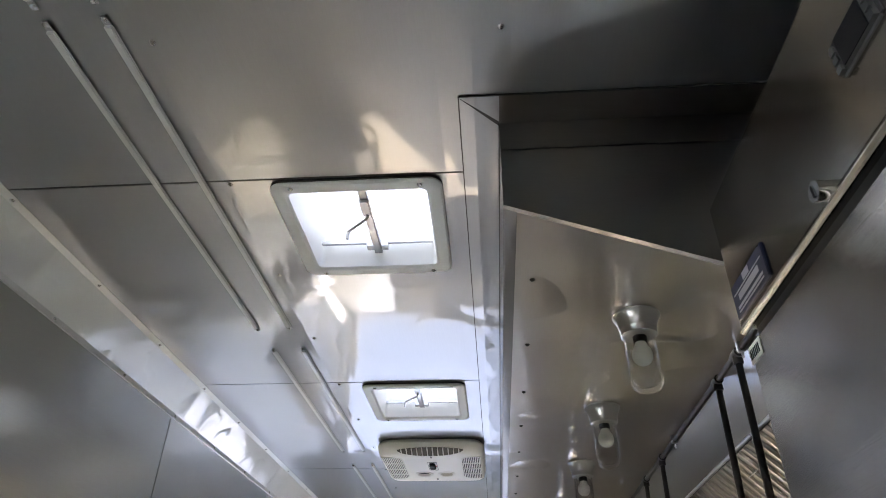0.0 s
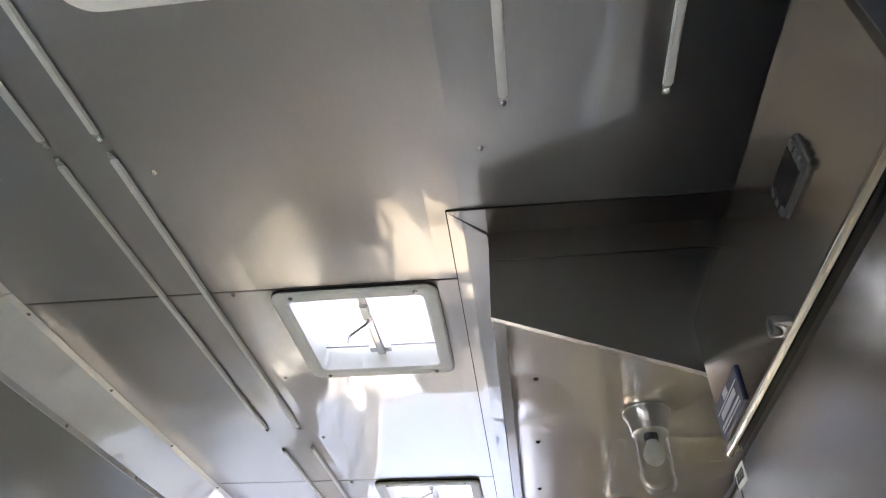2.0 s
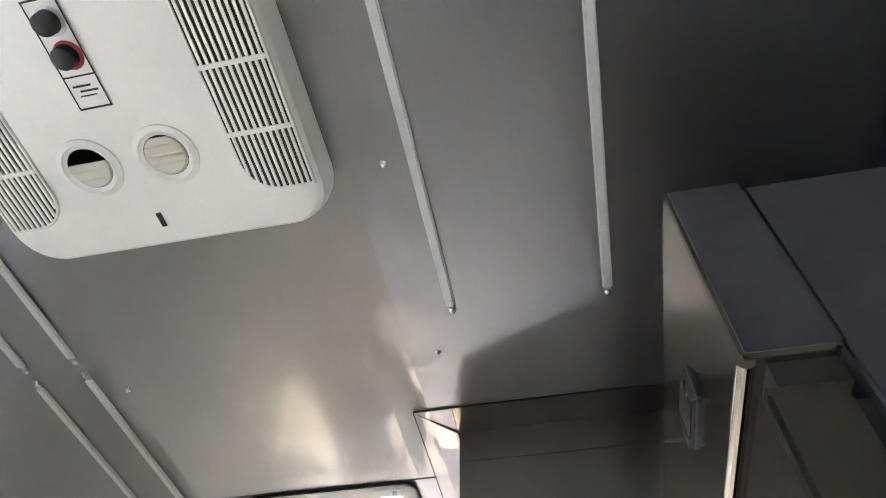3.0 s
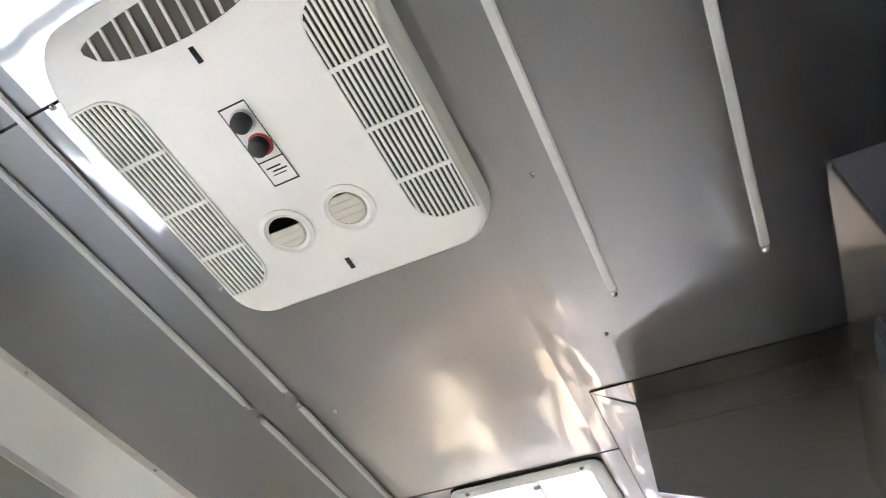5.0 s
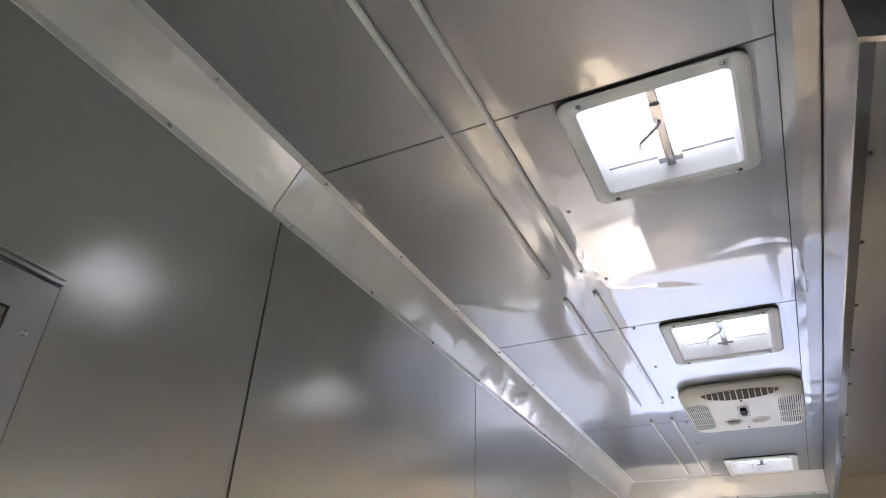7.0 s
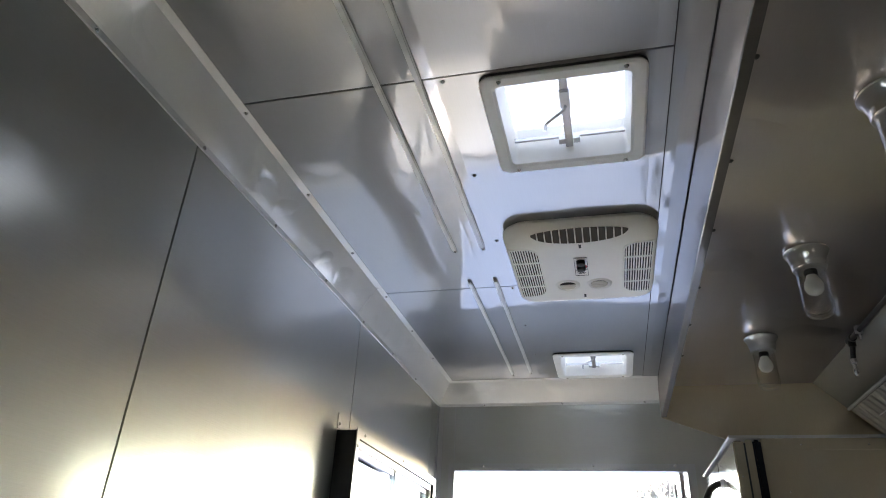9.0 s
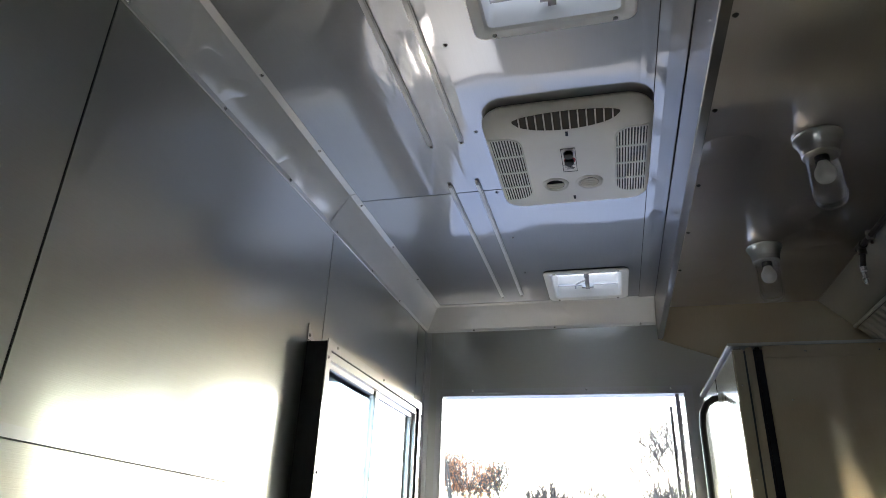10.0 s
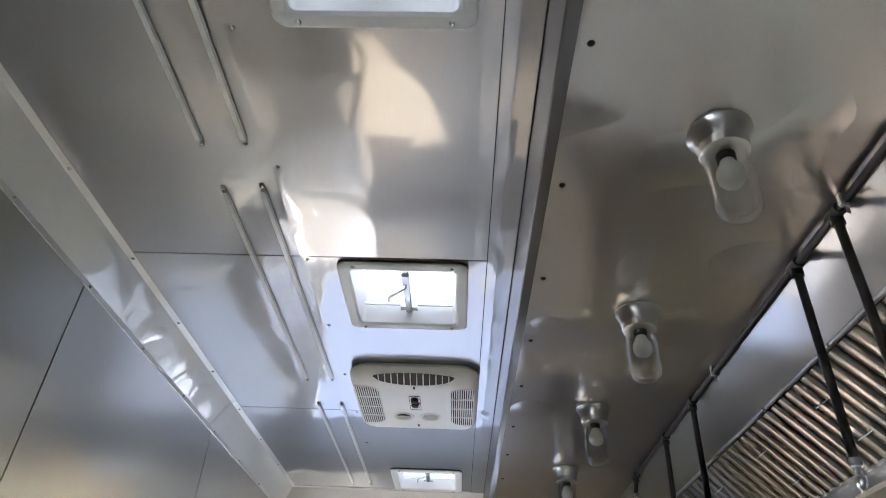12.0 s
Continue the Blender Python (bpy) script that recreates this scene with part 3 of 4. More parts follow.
        for p, q in zip(rows, rows[1:]):
            for k in range(len(p)):
                bm.faces.new((p[k], p[(k + 1) % len(p)], q[(k + 1) % len(q)], q[k]))
        part("rim", bm, WHITE, grille, smooth=True)
    # control plate with two knobs
    plate = part("control_plate", boxes((-0.026, 0.020, -0.098, 0.045, D - 0.0015, D + 0.002)), WHITE, u)
    rim = [(-0.026, 0.020, -0.098, -0.0955), (-0.026, 0.020, 0.0425, 0.045), (-0.026, -0.0245, -0.098, 0.045), (0.0185, 0.020, -0.098, 0.045), (-0.026, 0.020, -0.001, 0.001)]
    part("outline", boxes(*[(*q, D - 0.0022, D - 0.0012) for q in rim]), BLACK, plate, "black printed border")
    part("print", boxes((-0.019, 0.006, 0.012, 0.0145, D - 0.0022, D - 0.0012), (-0.012, 0.013, 0.019, 0.0215, D - 0.0022, D - 0.0012), (-0.015, 0.008, 0.026, 0.0275, D - 0.0022, D - 0.0012)), BLACK, plate, "illegible dark print")
    for yy, mat in ((-0.070, SILVER), (-0.027, RED)):
        part("dial_ring", lathe(bmesh.new(), [(0.019, D), (0.019, D - 0.0025), (0.0, D - 0.0025)], (-0.001, yy, 0), 20), mat, plate)
        part("knob", lathe(bmesh.new(), [(0.0155, D), (0.0145, D - 0.016), (0.010, D - 0.019), (0.0, D - 0.019)], (-0.003, yy, 0), 18), BLACK, plate, "black control knob", smooth=True)
    # two round outlets and two key slots
    for xx, chord in ((-0.060, -0.009), (0.056, -0.0275)):
        o = part("round_outlet", lathe(bmesh.new(), [(0.046, D + 0.002), (0.046, D - 0.002), (0.038, D - 0.0045), (0.033, D - 0.001), (0.031, D - 0.0005)], (xx, 0.128, 0), 26), WHITE, u, smooth=True)
        part("throat", lathe(bmesh.new(), [(0.031, D - 0.0008), (0.0, D - 0.0008)], (xx, 0.128, 0), 26), GRILLE_SHADE, o)
        bm = chord_disc(bmesh.new(), xx, 0.128, 0.0305, chord, D - 0.0009, D - 0.0040)
        ball = part("swivel_ball", bm, BEIGE, o, "beige swivelling outlet ball", smooth=True)
        for k in range(3):
            yy = chord + 0.012 + 0.0135 * k
            if yy < 0.024:
                half = math.sqrt(0.0285 ** 2 - yy ** 2) * 0.96
                part("louvre", boxes((xx - half, xx + half, 0.128 + yy - 0.0022, 0.128 + yy + 0.0022, D - 0.0058, D - 0.0036), bevel=0.001), BEIGE, ball)
    for yy in (-0.178, 0.228):
        part("key_slot", boxes((-0.006, 0.006, yy - 0.014, yy + 0.014, D - 0.0012, D + 0.004), bevel=0.002), BLACK, u)
    return u


ac_unit(-0.250, -1.021, "white plastic ceiling air conditioner cover with side grilles", 0.007)
ac_unit(-0.256, 2.209, "white plastic ceiling air conditioner cover with side grilles", 0.0)


# ---- strip lights on the ceiling ----
def strip_light(x, y0, y1):
    s = thing("strip_light", pose(x, (y0 + y1) / 2, ZC), "slim unlit strip light screwed to the ceiling", "strip light", "ceiling strip lights")
    h = (y1 - y0) / 2
    part("channel", boxes((-0.0085, 0.0085, -h + 0.02, h - 0.02, -0.009, -0.0005), bevel=0.003), STRIP, s, "clear plastic channel")
    for e in (-1, 1):
        part("end_cap", boxes((-0.0075, 0.0075, *sorted((e * h, e * (h - 0.022))), -0.0045, -0.0005), bevel=0.002), ALU, s)
        screw(s, (0, e * (h - 0.008), -0.0045))
    return s


for xs, rows in (((-0.711, -0.711, -0.705, -0.704), ((-1.69, -0.472), (-0.451, 0.755), (0.899, 2.116), (2.356, 3.613))),
                 ((-0.602, -0.602, -0.600, -0.600), ((-1.69, -0.477), (-0.456, 0.750), (0.890, 2.110), (2.351, 3.598)))):
    for x, (y0, y1) in zip(xs, rows):
        strip_light(x, y0, y1)
for x, y1 in ((0.130, -0.477), (0.399, -0.471)):
    strip_light(x, -1.69, y1)

# ---- extraction hood ----
hood = thing("extraction_hood", pose(0, 0, 0), "long stainless steel extraction hood with lamps and baffle filters", "hood")
Y0, Y1, X0 = -0.148, 3.796, 0.080
side = [(X0, ZC - 0.001), (X0, 2.19), (XR - 0.005, 1.745), (XR - 0.005, ZC - 0.001)]
part("end_panel", prism(side, Y0, Y0 + 0.012), HOOD_SHADED, hood)
part("end_panel", prism(side, Y1 - 0.012, Y1), CABINET, hood, "bronze tinted steel end panel")
part("front_lip", prism([(X0, ZC - 0.001), (X0, 2.193), (X0 + 0.003, 2.19), (X0 + 0.026, 2.19), (X0 + 0.026, 2.205), (X0 + 0.004, 2.206), (X0 + 0.004, ZC - 0.001)], Y0 + 0.0125, Y1 - 0.0125), HOOD_SHADED, hood)
part("top", boxes((X0 + 0.005, 0.90, Y0 + 0.013, Y1 - 0.013, ZH, ZH + 0.003)), HOOD, hood, "brushed steel inner top with riveted edge")
part("sloped_panel", prism([(0.862, ZH - 0.001), (1.0, ZH - 0.139), (1.004, ZH - 0.135), (0.866, ZH + 0.003)], Y0 + 0.013, Y1 - 0.013), HOOD_SLOPE_DIM, hood)
part("back_panel", boxes((XR - 0.03, XR - 0.004, Y0 + 0.013, Y1 - 0.013, 1.72, ZH)), HOOD, hood)
part("grease_trough", prism([(1.225, 1.985), (1.20, 1.96), (1.205, 1.92), (1.239, 1.92), (1.239, 1.985)], Y0 + 0.013, Y1 - 0.013), HOOD, hood)
# flat flange where the hood meets the ceiling, turned down over the end panel
part("flange", boxes((0.001, X0 - 0.002, -0.226, YE - 0.1, ZC - 0.0035, ZC - 0.0005)), CEIL, hood, "sheet metal ceiling flange")
part("flange", boxes((X0 - 0.0005, XR - 0.006, -0.226, Y0 - 0.0015, ZC - 0.0035, ZC - 0.0005), (X0 + 0.001, XR - 0.006, Y0 - 0.003, Y0 - 0.0005, ZC - 0.075, ZC - 0.004)), HOOD_SHADED, hood)
part("sealant", boxes((-0.0015, 0.0008, -0.226, YE - 0.1, ZC - 0.003, ZC - 0.0004), (X0 - 0.0018, X0 - 0.0002, -0.15, YE - 0.1, ZC - 0.012, ZC - 0.0004), (0.001, XR - 0.006, -0.2285, -0.2262, ZC - 0.004, ZC - 0.0004)), BACKING, hood, "thin dark joint line")
bm = bmesh.new()
vs = [bm.verts.new(p) for p in ((0.002, -0.225, ZC - 0.0039), (X0 - 0.001, -0.157, ZC - 0.0039), (X0 - 0.001, -0.144, ZC - 0.0039), (0.003, -0.2225, ZC - 0.0039))]
bm.faces.new(vs)
part("mitre_joint", bm, BACKING, hood, "dark mitre joint")
for y in (0.01, 0.415, 0.828, 1.246, 1.640, 2.023, 2.467, 2.855, 3.26):
    screw(hood, (0.167, y, ZH), size=1.05, mesh=SCREW_DARK)


def baffle_filter(y0, y1):
    f = part("baffle_filter", prism([(1.0, ZH - 0.142), (1.012, ZH - 0.13), (1.0185, ZH - 0.1365), (1.0065, ZH - 0.1485)], y0, y1), ALU, hood, "ribbed steel baffle filter")
    n = int(round((y1 - y0) / 0.060))
    u, w = Vector((0.7071, 0, -0.7071)), Vector((-0.7071, 0, -0.7071))   # down the slope, out of the slope
    base = Vector((1.004, 0, ZH - 0.139))
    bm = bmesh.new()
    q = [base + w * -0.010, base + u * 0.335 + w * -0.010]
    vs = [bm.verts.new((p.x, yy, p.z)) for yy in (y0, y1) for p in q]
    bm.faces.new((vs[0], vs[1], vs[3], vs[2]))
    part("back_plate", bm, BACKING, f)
    pitch = (y1 - y0) / n
    for k in range(n):
        c = y0 + (k + 0.5) * pitch
        bm = bmesh.new()
        outline = [(-0.36, -0.008), (-0.34, 0.004), (-0.27, 0.011), (-0.10, 0.015), (0.10, 0.015), (0.27, 0.011), (0.34, 0.004), (0.36, -0.008)]
        rows = []
        for s in (0.012, 0.328):
            rows.append([bm.verts.new(base + u * s + w * h + Vector((0, c + t * pitch, 0))) for t, h in outline])
        for i in range(len(outline) - 1):
            bm.faces.new((rows[0][i], rows[0][i + 1], rows[1][i + 1], rows[1][i]))
        bm.faces.new(rows[0])
        bm.faces.new(rows[1][::-1])
        part("rib", bm, FILTER, f, smooth=True)
    for s in (0.0, 0.328):
        bm = bmesh.new()
        tube(bm, base + u * s + w * 0.008 + Vector((0, y0 + 0.002, 0)), base + u * s + w * 0.008 + Vector((0, y1 - 0.002, 0)), 0.008, seg=8)
        part("frame_rail", bm, ALU, f)
    for s in (0.1, 0.24):
        c = (y0 + y1) / 2
        p0 = base + u * s + w * 0.02
        part("handle", pipe_run(bmesh.new(), [p0 + Vector((0, c - 0.04, 0)) - w * 0.008, p0 + Vector((0, c - 0.035, 0)) + w * 0.004, p0 + Vector((0, c + 0.035, 0)) + w * 0.004, p0 + Vector((0, c + 0.04, 0)) - w * 0.008], 0.0025, 6), ALU, f)


for i in range(8):
    baffle_filter(Y0 + 0.02 + 0.488 * i, Y0 + 0.02 + 0.488 * i + 0.484)


# ---- jar lamps under the hood ----
def jar_lamp(y):
    l = thing("jar_lamp", pose(0.482, y, ZH), "unlit clear glass jar lamp with a cast metal base", "lamp", "hood lamps")
    part("base", lathe(bmesh.new(), [(0.064, -0.0005), (0.069, -0.003), (0.0695, -0.009), (0.065, -0.015), (0.059, -0.028), (0.0545, -0.046), (0.053, -0.050), (0.0535, -0.054), (0.052, -0.068), (0.047, -0.071)], seg=36), CAST, l, "cast aluminium base", smooth=True)
    jar = part("jar", lathe(bmesh.new(), [(0.045, -0.064), (0.045, -0.10), (0.0455, -0.190), (0.047, -0.198), (0.0455, -0.207), (0.042, -0.222), (0.033, -0.234), (0.018, -0.240), (0.0, -0.241)], seg=36), JAR, l, "clear glass jar", smooth=True)
    jar.visible_shadow = False
    inner = part("inner_wall", lathe(bmesh.new(), [(0.0415, -0.066), (0.0415, -0.192), (0.037, -0.210), (0.024, -0.221), (0.0, -0.224)], seg=36), JAR, jar, smooth=True)
    inner.visible_shadow = False
    part("bulb", lathe(bmesh.new(), [(0.014, -0.068), (0.015, -0.090), (0.019, -0.102), (0.0265, -0.114), (0.0295, -0.128), (0.0275, -0.142), (0.020, -0.153), (0.010, -0.1585), (0.0, -0.159)], seg=28), BULB, l, "frosted white globe bulb", smooth=True)
    part("socket", lathe(bmesh.new(), [(0.020, -0.06), (0.020, -0.088), (0.014, -0.09)], seg=20), BLACK, l)
    return l


for y in (0.640, 1.422, 2.222, 3.050):
    jar_lamp(y)

# ---- fire suppression pipe with drops ----
supp = thing("suppression_pipe", pose(0.842, 0, ZH), "dark steel fire suppression pipe with hanging drops", "pipe")
part("header", tube(bmesh.new(), (0, 0.30, -0.022), (0, 3.09, -0.022), 0.0105), PIPE, supp, smooth=True)
for y, drop in ((0.89, 0.56), (1.12, 0.50), (2.08, 0.56), (2.48, 0.50), (3.06, 0.06)):
    part("tee", lathe(tube(bmesh.new(), (0, y - 0.026, -0.022), (0, y + 0.026, -0.022), 0.0165), [(0.0155, -0.02), (0.0165, -0.055), (0.0135, -0.056)], (0, y, 0), 14), PIPE, supp, smooth=True)
    part("drop", tube(bmesh.new(), (0, y, -0.05), (-0.01, y, -0.05 - drop), 0.0115), PIPE, supp, smooth=True)
    z = -0.05 - drop
    part("nozzle", lathe(bmesh.new(), [(0.0135, z), (0.0135, z - 0.018), (0.009, z - 0.022), (0.009, z - 0.04), (0.012, z - 0.044), (0.012, z - 0.058), (0.006, z - 0.072), (0.0, z - 0.072)], (-0.01, y, 0), 14), CHROME, supp, "chrome spray nozzle", smooth=True)
for y in (0.84, 1.80, 2.95):
    part("clamp", boxes((-0.014, 0.014, y - 0.009, y + 0.009, -0.036, -0.0005), (-0.004, 0.004, y - 0.004, y + 0.004, -0.06, -0.036), bevel=0.003), ALU, supp, "bright pipe clamp")

# ---- tall refrigerator near the start ----
FY0, FY1 = -0.857, -0.217
fr = thing("refrigerator", pose(0.42, (FY0 + FY1) / 2, 0), "tall stainless steel upright refrigerator", "refrigerator")
H = (FY1 - FY0) / 2
part("cabinet", boxes((0.076, 0.80, -H + 0.004, H - 0.004, 0.14, 2.108), bevel=0.003), FRIDGE_SIDE, fr, "dark painted cabinet sides")
grille = part("top_panel", boxes((0.0, 0.074, -H, H, 1.886, 2.112), bevel=0.0045), FRIDGE, fr, "brushed steel control panel")
part("side_return", boxes((0.005, 0.072, -H - 0.0015, -H - 0.0002, 1.889, 2.109)), FRIDGE_SIDE, grille, "dark painted side return")
part("lip", tube(bmesh.new(), (0.004, -H + 0.003, 1.884), (0.004, H - 0.003, 1.884), 0.007), FRIDGE, grille, smooth=True)
door = part("door", boxes((0.004, 0.062, -H + 0.002, H - 0.002, 0.2, 1.862), bevel=0.006), FRIDGE_DOOR_DIM, fr, "brushed steel door")
part("gasket", boxes((0.062, 0.0755, -H + 0.015, H - 0.015, 0.21, 1.85)), BLACK, door)
part("gap_seal", boxes((0.02, 0.07, -H + 0.01, H - 0.01, 1.862, 1.886)), BLACK, fr)
c = (FY0 + FY1) / 2
ctl = part("controller", boxes((-0.006, 0.004, -0.714 - c, -0.631 - c, 1.965, 2.013), bevel=0.004), DARK_GREY, grille, "small grey thermostat display")
part("screen", boxes((-0.0075, -0.004, -0.698 - c, -0.648 - c, 1.970, 2.008)), SCREEN, ctl, "dark display window")
for z in (1.972, 1.985, 1.998):
    for y in (-0.706, -0.640):
        part("button", boxes((-0.0085, -0.005, y - 0.0045 - c, y + 0.0045 - c, z - 0.004, z + 0.004)), DARK_GREY, ctl)
lock = part("lock", pipe_run(bmesh.new(), [(0.002, -0.533 - c, 1.899), (-0.014, -0.533 - c, 1.899)], 0.0125, 18), CHROME, grille, "chrome door lock", smooth=True)
part("keyway", boxes((-0.0155, -0.013, -0.535 - c, -0.531 - c, 1.892, 1.906)), BLACK, lock)
badge = part("badge", boxes((-0.0035, 0.002, -0.358 - c, -0.228 - c, 1.899, 1.951), bevel=0.001), NAVY, grille, "dark navy badge with silver marks")
part("badge_mark", boxes(*[(-0.0042, -0.003, y0 - c, y1 - c, z0, z1) for y0, y1, z0, z1 in
     ((-0.350, -0.236, 1.9325, 1.9345), (-0.335, -0.252, 1.919, 1.929), (-0.345, -0.241, 1.909, 1.913), (-0.345, -0.241, 1.9035, 1.906), (-0.305, -0.280, 1.937, 1.948))]), SILVER, badge)
tag = part("paper_tag", boxes((0.0025, 0.0038, -0.262 - c, -0.218 - c, 1.83, 1.856)), WHITE, door, "small white paper tag")
part("print", boxes(*[(0.0018, 0.0026, y - 0.0016 - c, y + 0.0016 - c, 1.836, 1.850) for y in (-0.255, -0.249, -0.243, -0.237, -0.231, -0.225)]), BLACK, tag)
for y in (-H + 0.06, H - 0.06):
    for x in (0.12, 0.74):
        w = part("caster", tube(bmesh.new(), (x, y - 0.016, 0.055), (x, y + 0.016, 0.055), 0.055, seg=20), BLACK, fr, "black rubber caster", smooth=True)
        part("fork", boxes((x - 0.02, x + 0.02, y - 0.024, y - 0.018, 0.05, 0.14), (x - 0.02, x + 0.02, y + 0.018, y + 0.024, 0.05, 0.14), (x - 0.03, x + 0.03, y - 0.03, y + 0.03, 0.134, 0.14)), ALU, w)

# ---- tall steel cabinet near the far end ----
cab = thing("steel_cabinet", pose(0.236, 2.70, 0), "tall brushed steel cabinet with a tube handle", "cabinet")
part("body", boxes((0.098, 1.0, 0.014, 0.87, 0.10, 1.845), bevel=0.003), CABINET, cab, "brushed steel body")
cd = part("door", boxes((0.0, 0.036, 0.0, 0.43, 0.16, 1.838), bevel=0.005), FRIDGE, cab, "brushed steel door")
cd2 = part("door", boxes((0.0, 0.036, 0.438, 0.868, 0.16, 1.838), bevel=0.005), FRIDGE, cab, "brushed steel door")
part("edge_cap", boxes((0.003, 0.036, -0.002, 0.0002, 0.165, 1.833)), CABINET, cd, "bronze toned door edge")
part("gasket", boxes((0.036, 0.044, 0.008, 0.862, 0.17, 1.83)), BLACK, cab, "black door gasket")
part("face_frame", boxes((0.044, 0.068, 0.001, 0.868, 0.12, 1.842), bevel=0.004), CABINET, cab, "steel face frame")
part("side_seal", boxes((0.0685, 0.098, 0.001, 0.866, 0.12, 1.842), bevel=0.008), GLOSS_BLACK, cab, "glossy black side seal")
part("top_cap", boxes((-0.012, 1.002, -0.003, 0.874, 1.846, 1.856), bevel=0.002), ALU, cab)
part("top_rail", boxes((0.10, 1.0, -0.0015, 0.0015, 1.803, 1.844), bevel=0.0006), CABINET, cab, "bright top rail")
part("handle", pipe_run(bmesh.new(), [(0.0, 0.36, 1.74), (-0.028, 0.36, 1.735), (-0.055, 0.36, 1.715), (-0.072, 0.36, 1.68), (-0.078, 0.36, 1.63), (-0.078, 0.36, 1.0), (-0.072, 0.36, 0.95), (-0.03, 0.36, 0.92), (0.0, 0.36, 0.91)], 0.013, 14), PIPE, cd, "dark curved tube handle", smooth=True)
part("handle_boss", tube(bmesh.new(), (0.0, 0.36, 1.74), (-0.012, 0.36, 1.74), 0.020, 0.017), ALU, cd, smooth=True)
for x in (0.23, 0.45, 0.72, 0.93):
    screw(cab, (x, -0.0015, 1.822), (0, -1, 0), 0.5)
for z in (1.66, 1.36, 1.06):
    screw(cab, (0.165, 0.002, z), (0, -1, 0), 0.5)
    screw(cab, (0.018, -0.002, z + 0.05), (0, -1, 0), 0.5)
# thin side sheet, buckled along a slanting fold
bm, rows = bmesh.new(), []
for j in range(19):
    z = 0.11 + (1.843 - 0.11) * j / 18
    row = []
    for i in range(61):
        x = 0.0985 + 0.90 * i / 60
        c1 = 0.29 + 0.16 * (1.8 - z)
        fold = 0.024 * math.exp(-((x - c1) / (0.07 if x < c1 else 0.03)) ** 2)
        row.append(bm.verts.new((x, 0.003 - fold * min(1.0, max(0.0, (1.80 - z) * 2.5)), z)))
    rows.append(row)
for r0, r1 in zip(rows, rows[1:]):
    for i in range(60):
        bm.faces.new((r0[i], r0[i + 1], r1[i + 1], r1[i]))
part("side_sheet", bm, CABINET, cab, "buckled bronze toned side sheet", smooth=True)
part("plinth", boxes((0.12, 0.98, 0.03, 0.84, 0.0, 0.10)), BLACK, cab)

# ---- worktops along both sides: one mirrored in the ceiling, hood ones added for its reflections ----
def worktop(x0, x1, y0, y1, top, label, mat, finish):
    w = thing("worktop", pose((x0 + x1) / 2, (y0 + y1) / 2, 0), label, "worktop", "worktops")
    hx, hy = (x1 - x0) / 2, (y1 - y0) / 2
    part("tabletop", boxes((-hx, hx, -hy, hy, top - 0.035, top), bevel=0.004), mat, w, finish)
    part("shelf", boxes((-hx + 0.03, hx - 0.03, -hy + 0.03, hy - 0.03, 0.22, 0.245), bevel=0.003), mat, w)
    for sx in (-1, 1):
        for sy in (-1, 1):
            part("leg", tube(bmesh.new(), (sx * (hx - 0.04), sy * (hy - 0.05), 0.0), (sx * (hx - 0.04), sy * (hy - 0.05), top - 0.035), 0.02), BENCH, w, smooth=True)
    return w


worktop(0.55, XR - 0.002, -0.10, 1.86, 0.90, "long added steel worktop, lightened to brighten the extraction hood", BENCH_BRIGHT, "matt steel top lightened to throw light up")
worktop(0.55, XR - 0.002, 1.87, 2.66, 0.90, "added steel cooking top, darkened to dim the far hood reflection", COOKTOP_DARKENED, "steel top darkened for the hood reflection")
worktop(XL + 0.014, -0.72, 2.32, YE - 0.01, 0.74, "narrow grey worktop under the service window", LAMINATE, "matt grey laminate top")

# ---- outdoors ----
ground = tagged(link("ground", slab((-1500, 1500), (-1500, 1500), (-0.85, -0.75)), ASPHALT), "slate grey asphalt lot around the trailer", "ground", kind="structure")

# unseen pale pad, added as a reflector for light through the side windows
tagged(link("pavement", slab((-14.0, XL - 0.3), (-14.0, 4.2), (-0.76, -0.74)), CONCRETE), "grey concrete pad beside the trailer, added to bounce light inside", "pavement", kind="structure")


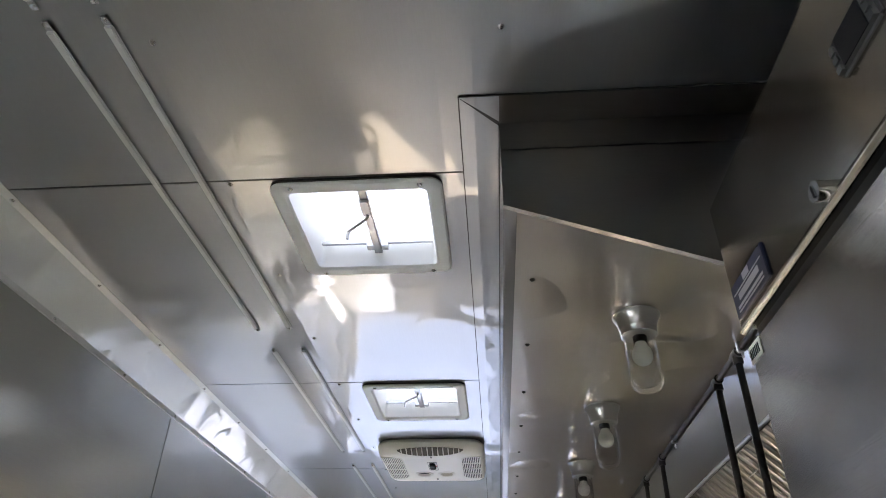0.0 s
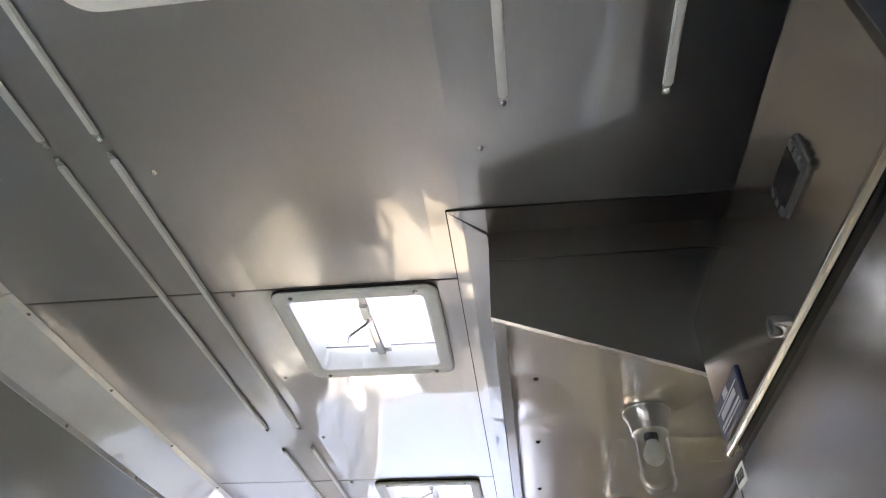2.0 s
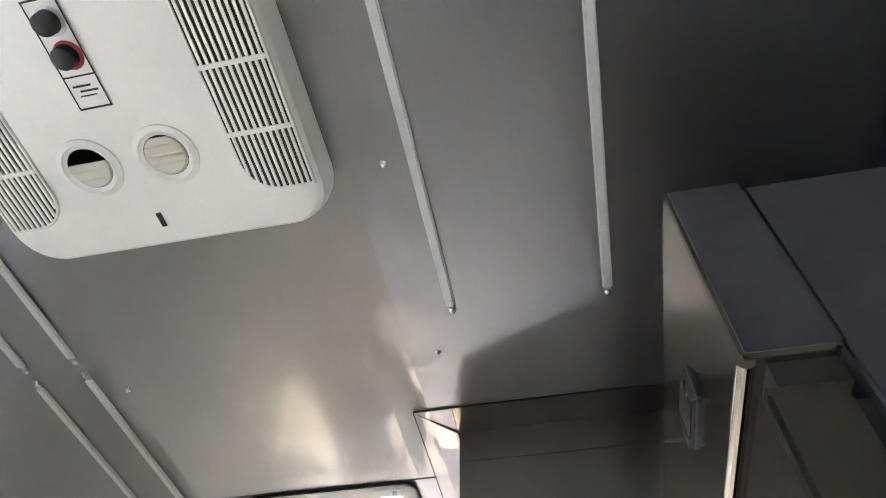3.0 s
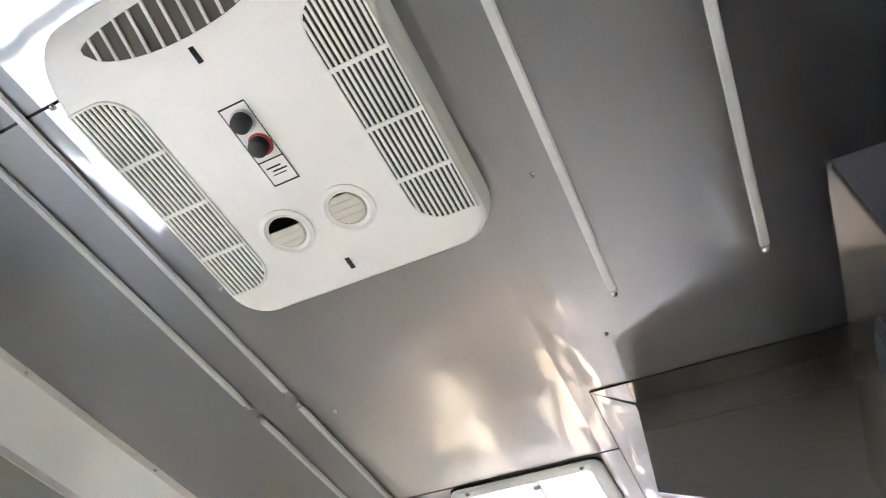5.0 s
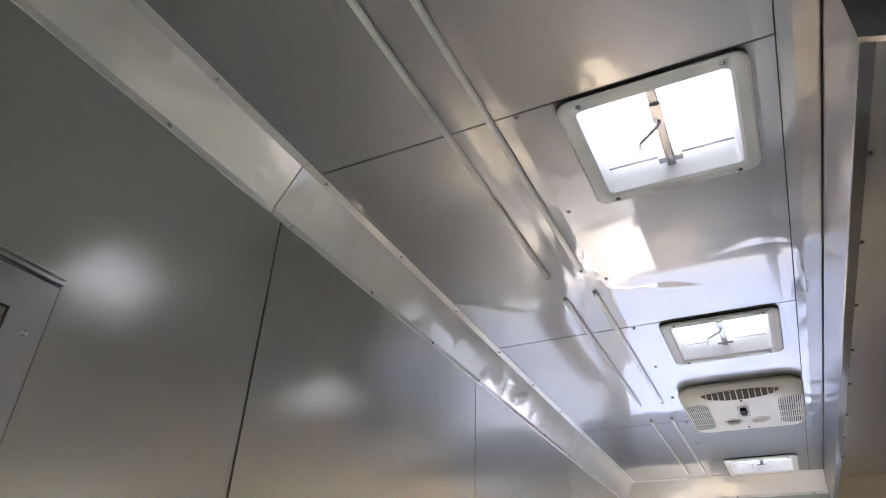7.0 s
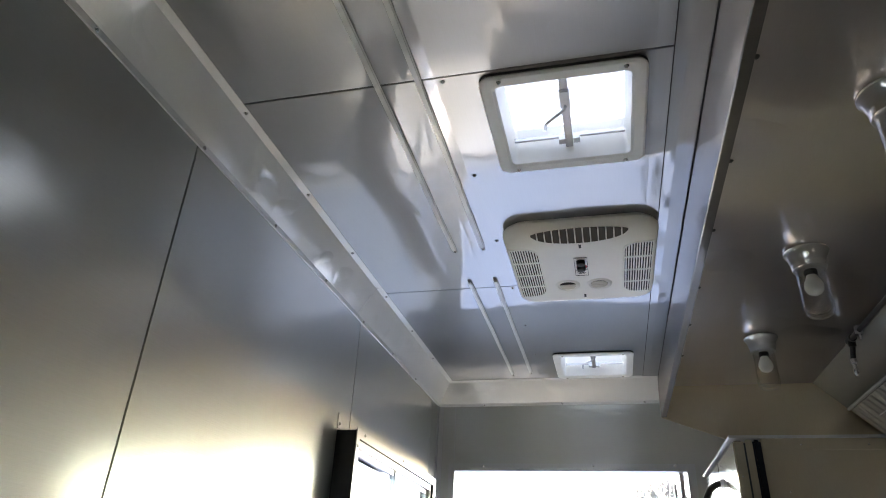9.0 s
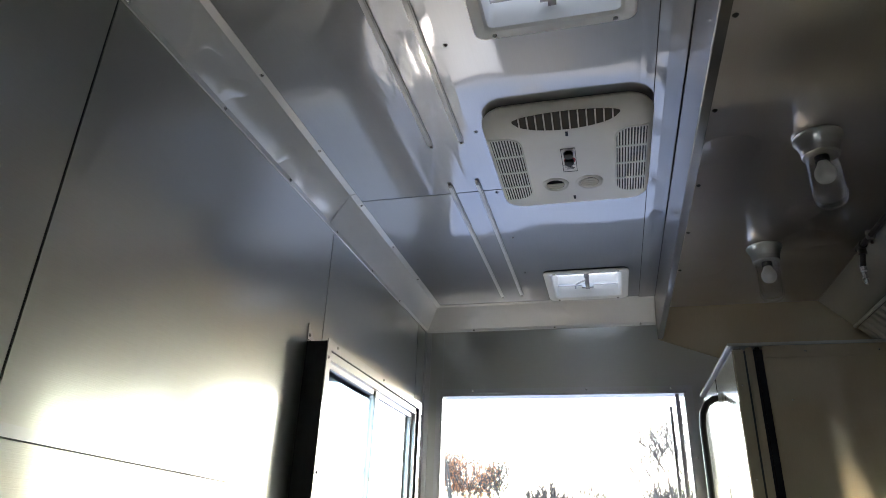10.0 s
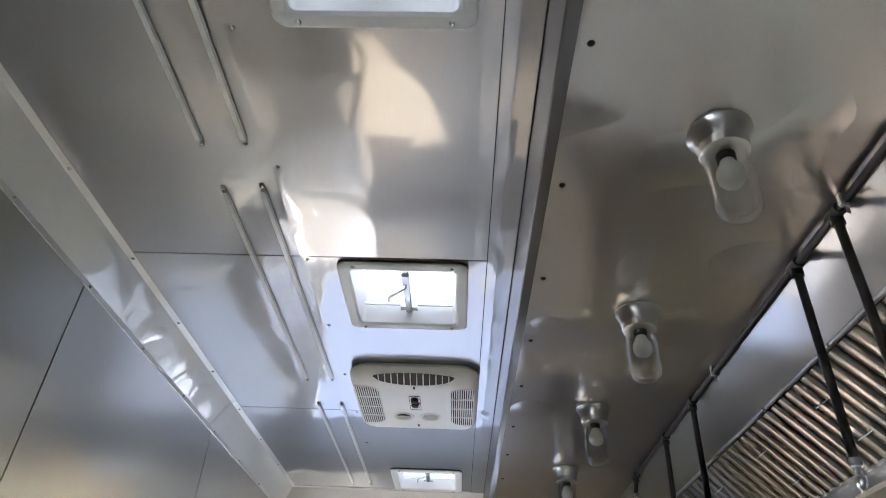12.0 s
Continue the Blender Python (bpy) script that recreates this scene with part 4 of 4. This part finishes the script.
def tree(x, y, height, seed, leaf, leaves, label, spread=0.5):
    rnd = random.Random(seed)
    t = thing("tree", pose(x, y, -0.75), label, "tree", "trees beyond the end window")
    bm, tips = bmesh.new(), []

    def grow(p, d, length, r, depth):
        steps = 3
        for _ in range(steps):
            q = p + d * length / steps
            tube(bm, p, q, r, r * 0.85, 5 if depth < 3 else 3, False)
            p, r = q, max(r * 0.86, 0.017)
            d = (d + Vector((rnd.uniform(-1, 1), rnd.uniform(-1, 1), rnd.uniform(-0.3, 0.6))) * 0.16).normalized()
            if depth > 1:
                tips.append(p)
            for _ in range(1 if depth > 0 else 0):
                side = (d + Vector((rnd.uniform(-1, 1), rnd.uniform(-1, 1), rnd.uniform(-0.3, 0.9)))).normalized()
                mid = p + side * rnd.uniform(0.2, 0.45)
                end = mid + (side + Vector((rnd.uniform(-0.5, 0.5), rnd.uniform(-0.5, 0.5), 0.4))).normalized() * rnd.uniform(0.2, 0.45)
                tube(bm, p, mid, 0.014, 0.011, 3, False)
                tube(bm, mid, end, 0.011, 0.007, 3, False)
                tips.append(end)
        if depth < 4:
            for _ in range(rnd.choice((2, 3, 3))):
                side = Vector((rnd.uniform(-1, 1), rnd.uniform(-1, 1), rnd.uniform(-0.1, 0.9)))
                grow(p, (d + side * (spread + 0.1 * depth)).normalized(), length * rnd.uniform(0.55, 0.8), r * 0.66, depth + 1)

    grow(Vector((0, 0, 0)), Vector((rnd.uniform(-0.1, 0.1), 0, 1)).normalized(), height * 0.27, height * 0.012, 0)
    part("trunk", bm, BARK, t)
    bm = bmesh.new()
    for _ in range(leaves // 2):
        p = rnd.choice(tips) + Vector([rnd.gauss(0, 0.15) for _ in range(3)])
        s = rnd.uniform(0.018, 0.045)
        u = Vector([rnd.uniform(-1, 1) for _ in range(3)]).normalized()
        v = u.orthogonal().normalized()
        vs = [bm.verts.new(p + s * q) for q in (u, v * 0.6, -u, -v * 0.6 + u.cross(v) * 0.25)]
        bm.faces.new(vs)
    tagged(part("crown", bm, leaf, t), "scattered autumn leaves", kind="stuff")
    return t


for row in ((-5.2, 23, 5.6, 3, LEAF_RUST, 9000, "small autumn tree with rust coloured leaves"), (-5.1, 21.5, 8.8, 8, LEAF_OLIVE, 40, "tall bare thin tree"),
            (-6.9, 25, 6.6, 17, LEAF_RUST, 500, "bare thin tree with few leaves"), (-4.1, 26, 5.8, 12, LEAF_OLIVE, 2200, "small tree with thinning olive leaves"),
            (-3.0, 25, 5.6, 21, LEAF_OLIVE, 200, "nearly bare grey tree"), (-1.7, 29, 5.3, 27, LEAF_OLIVE, 700, "nearly bare grey tree"),
            (-0.5, 33, 5.6, 34, LEAF_OLIVE, 1600, "small tree with thinning olive leaves"), (0.5, 28, 5.0, 40, LEAF_RUST, 700, "small tree with thinning rust coloured leaves"),
            (1.3, 25, 5.5, 47, LEAF_OLIVE, 400, "nearly bare grey tree"), (2.3, 22, 7.6, 55, LEAF_OLIVE, 600, "thin tree with few olive leaves"), (1.7, 22.6, 6.8, 58, LEAF_OLIVE, 200, "bare thin tree with few leaves"),
            (3.6, 24, 7.4, 66, LEAF_OLIVE, 1300, "thin tree with few olive leaves"), (-8.8, 28, 6.6, 71, LEAF_OLIVE, 900, "thin tree with few olive leaves"), (5.2, 27, 6.8, 83, LEAF_OLIVE, 900, "thin tree with few olive leaves")):
    tree(*row)
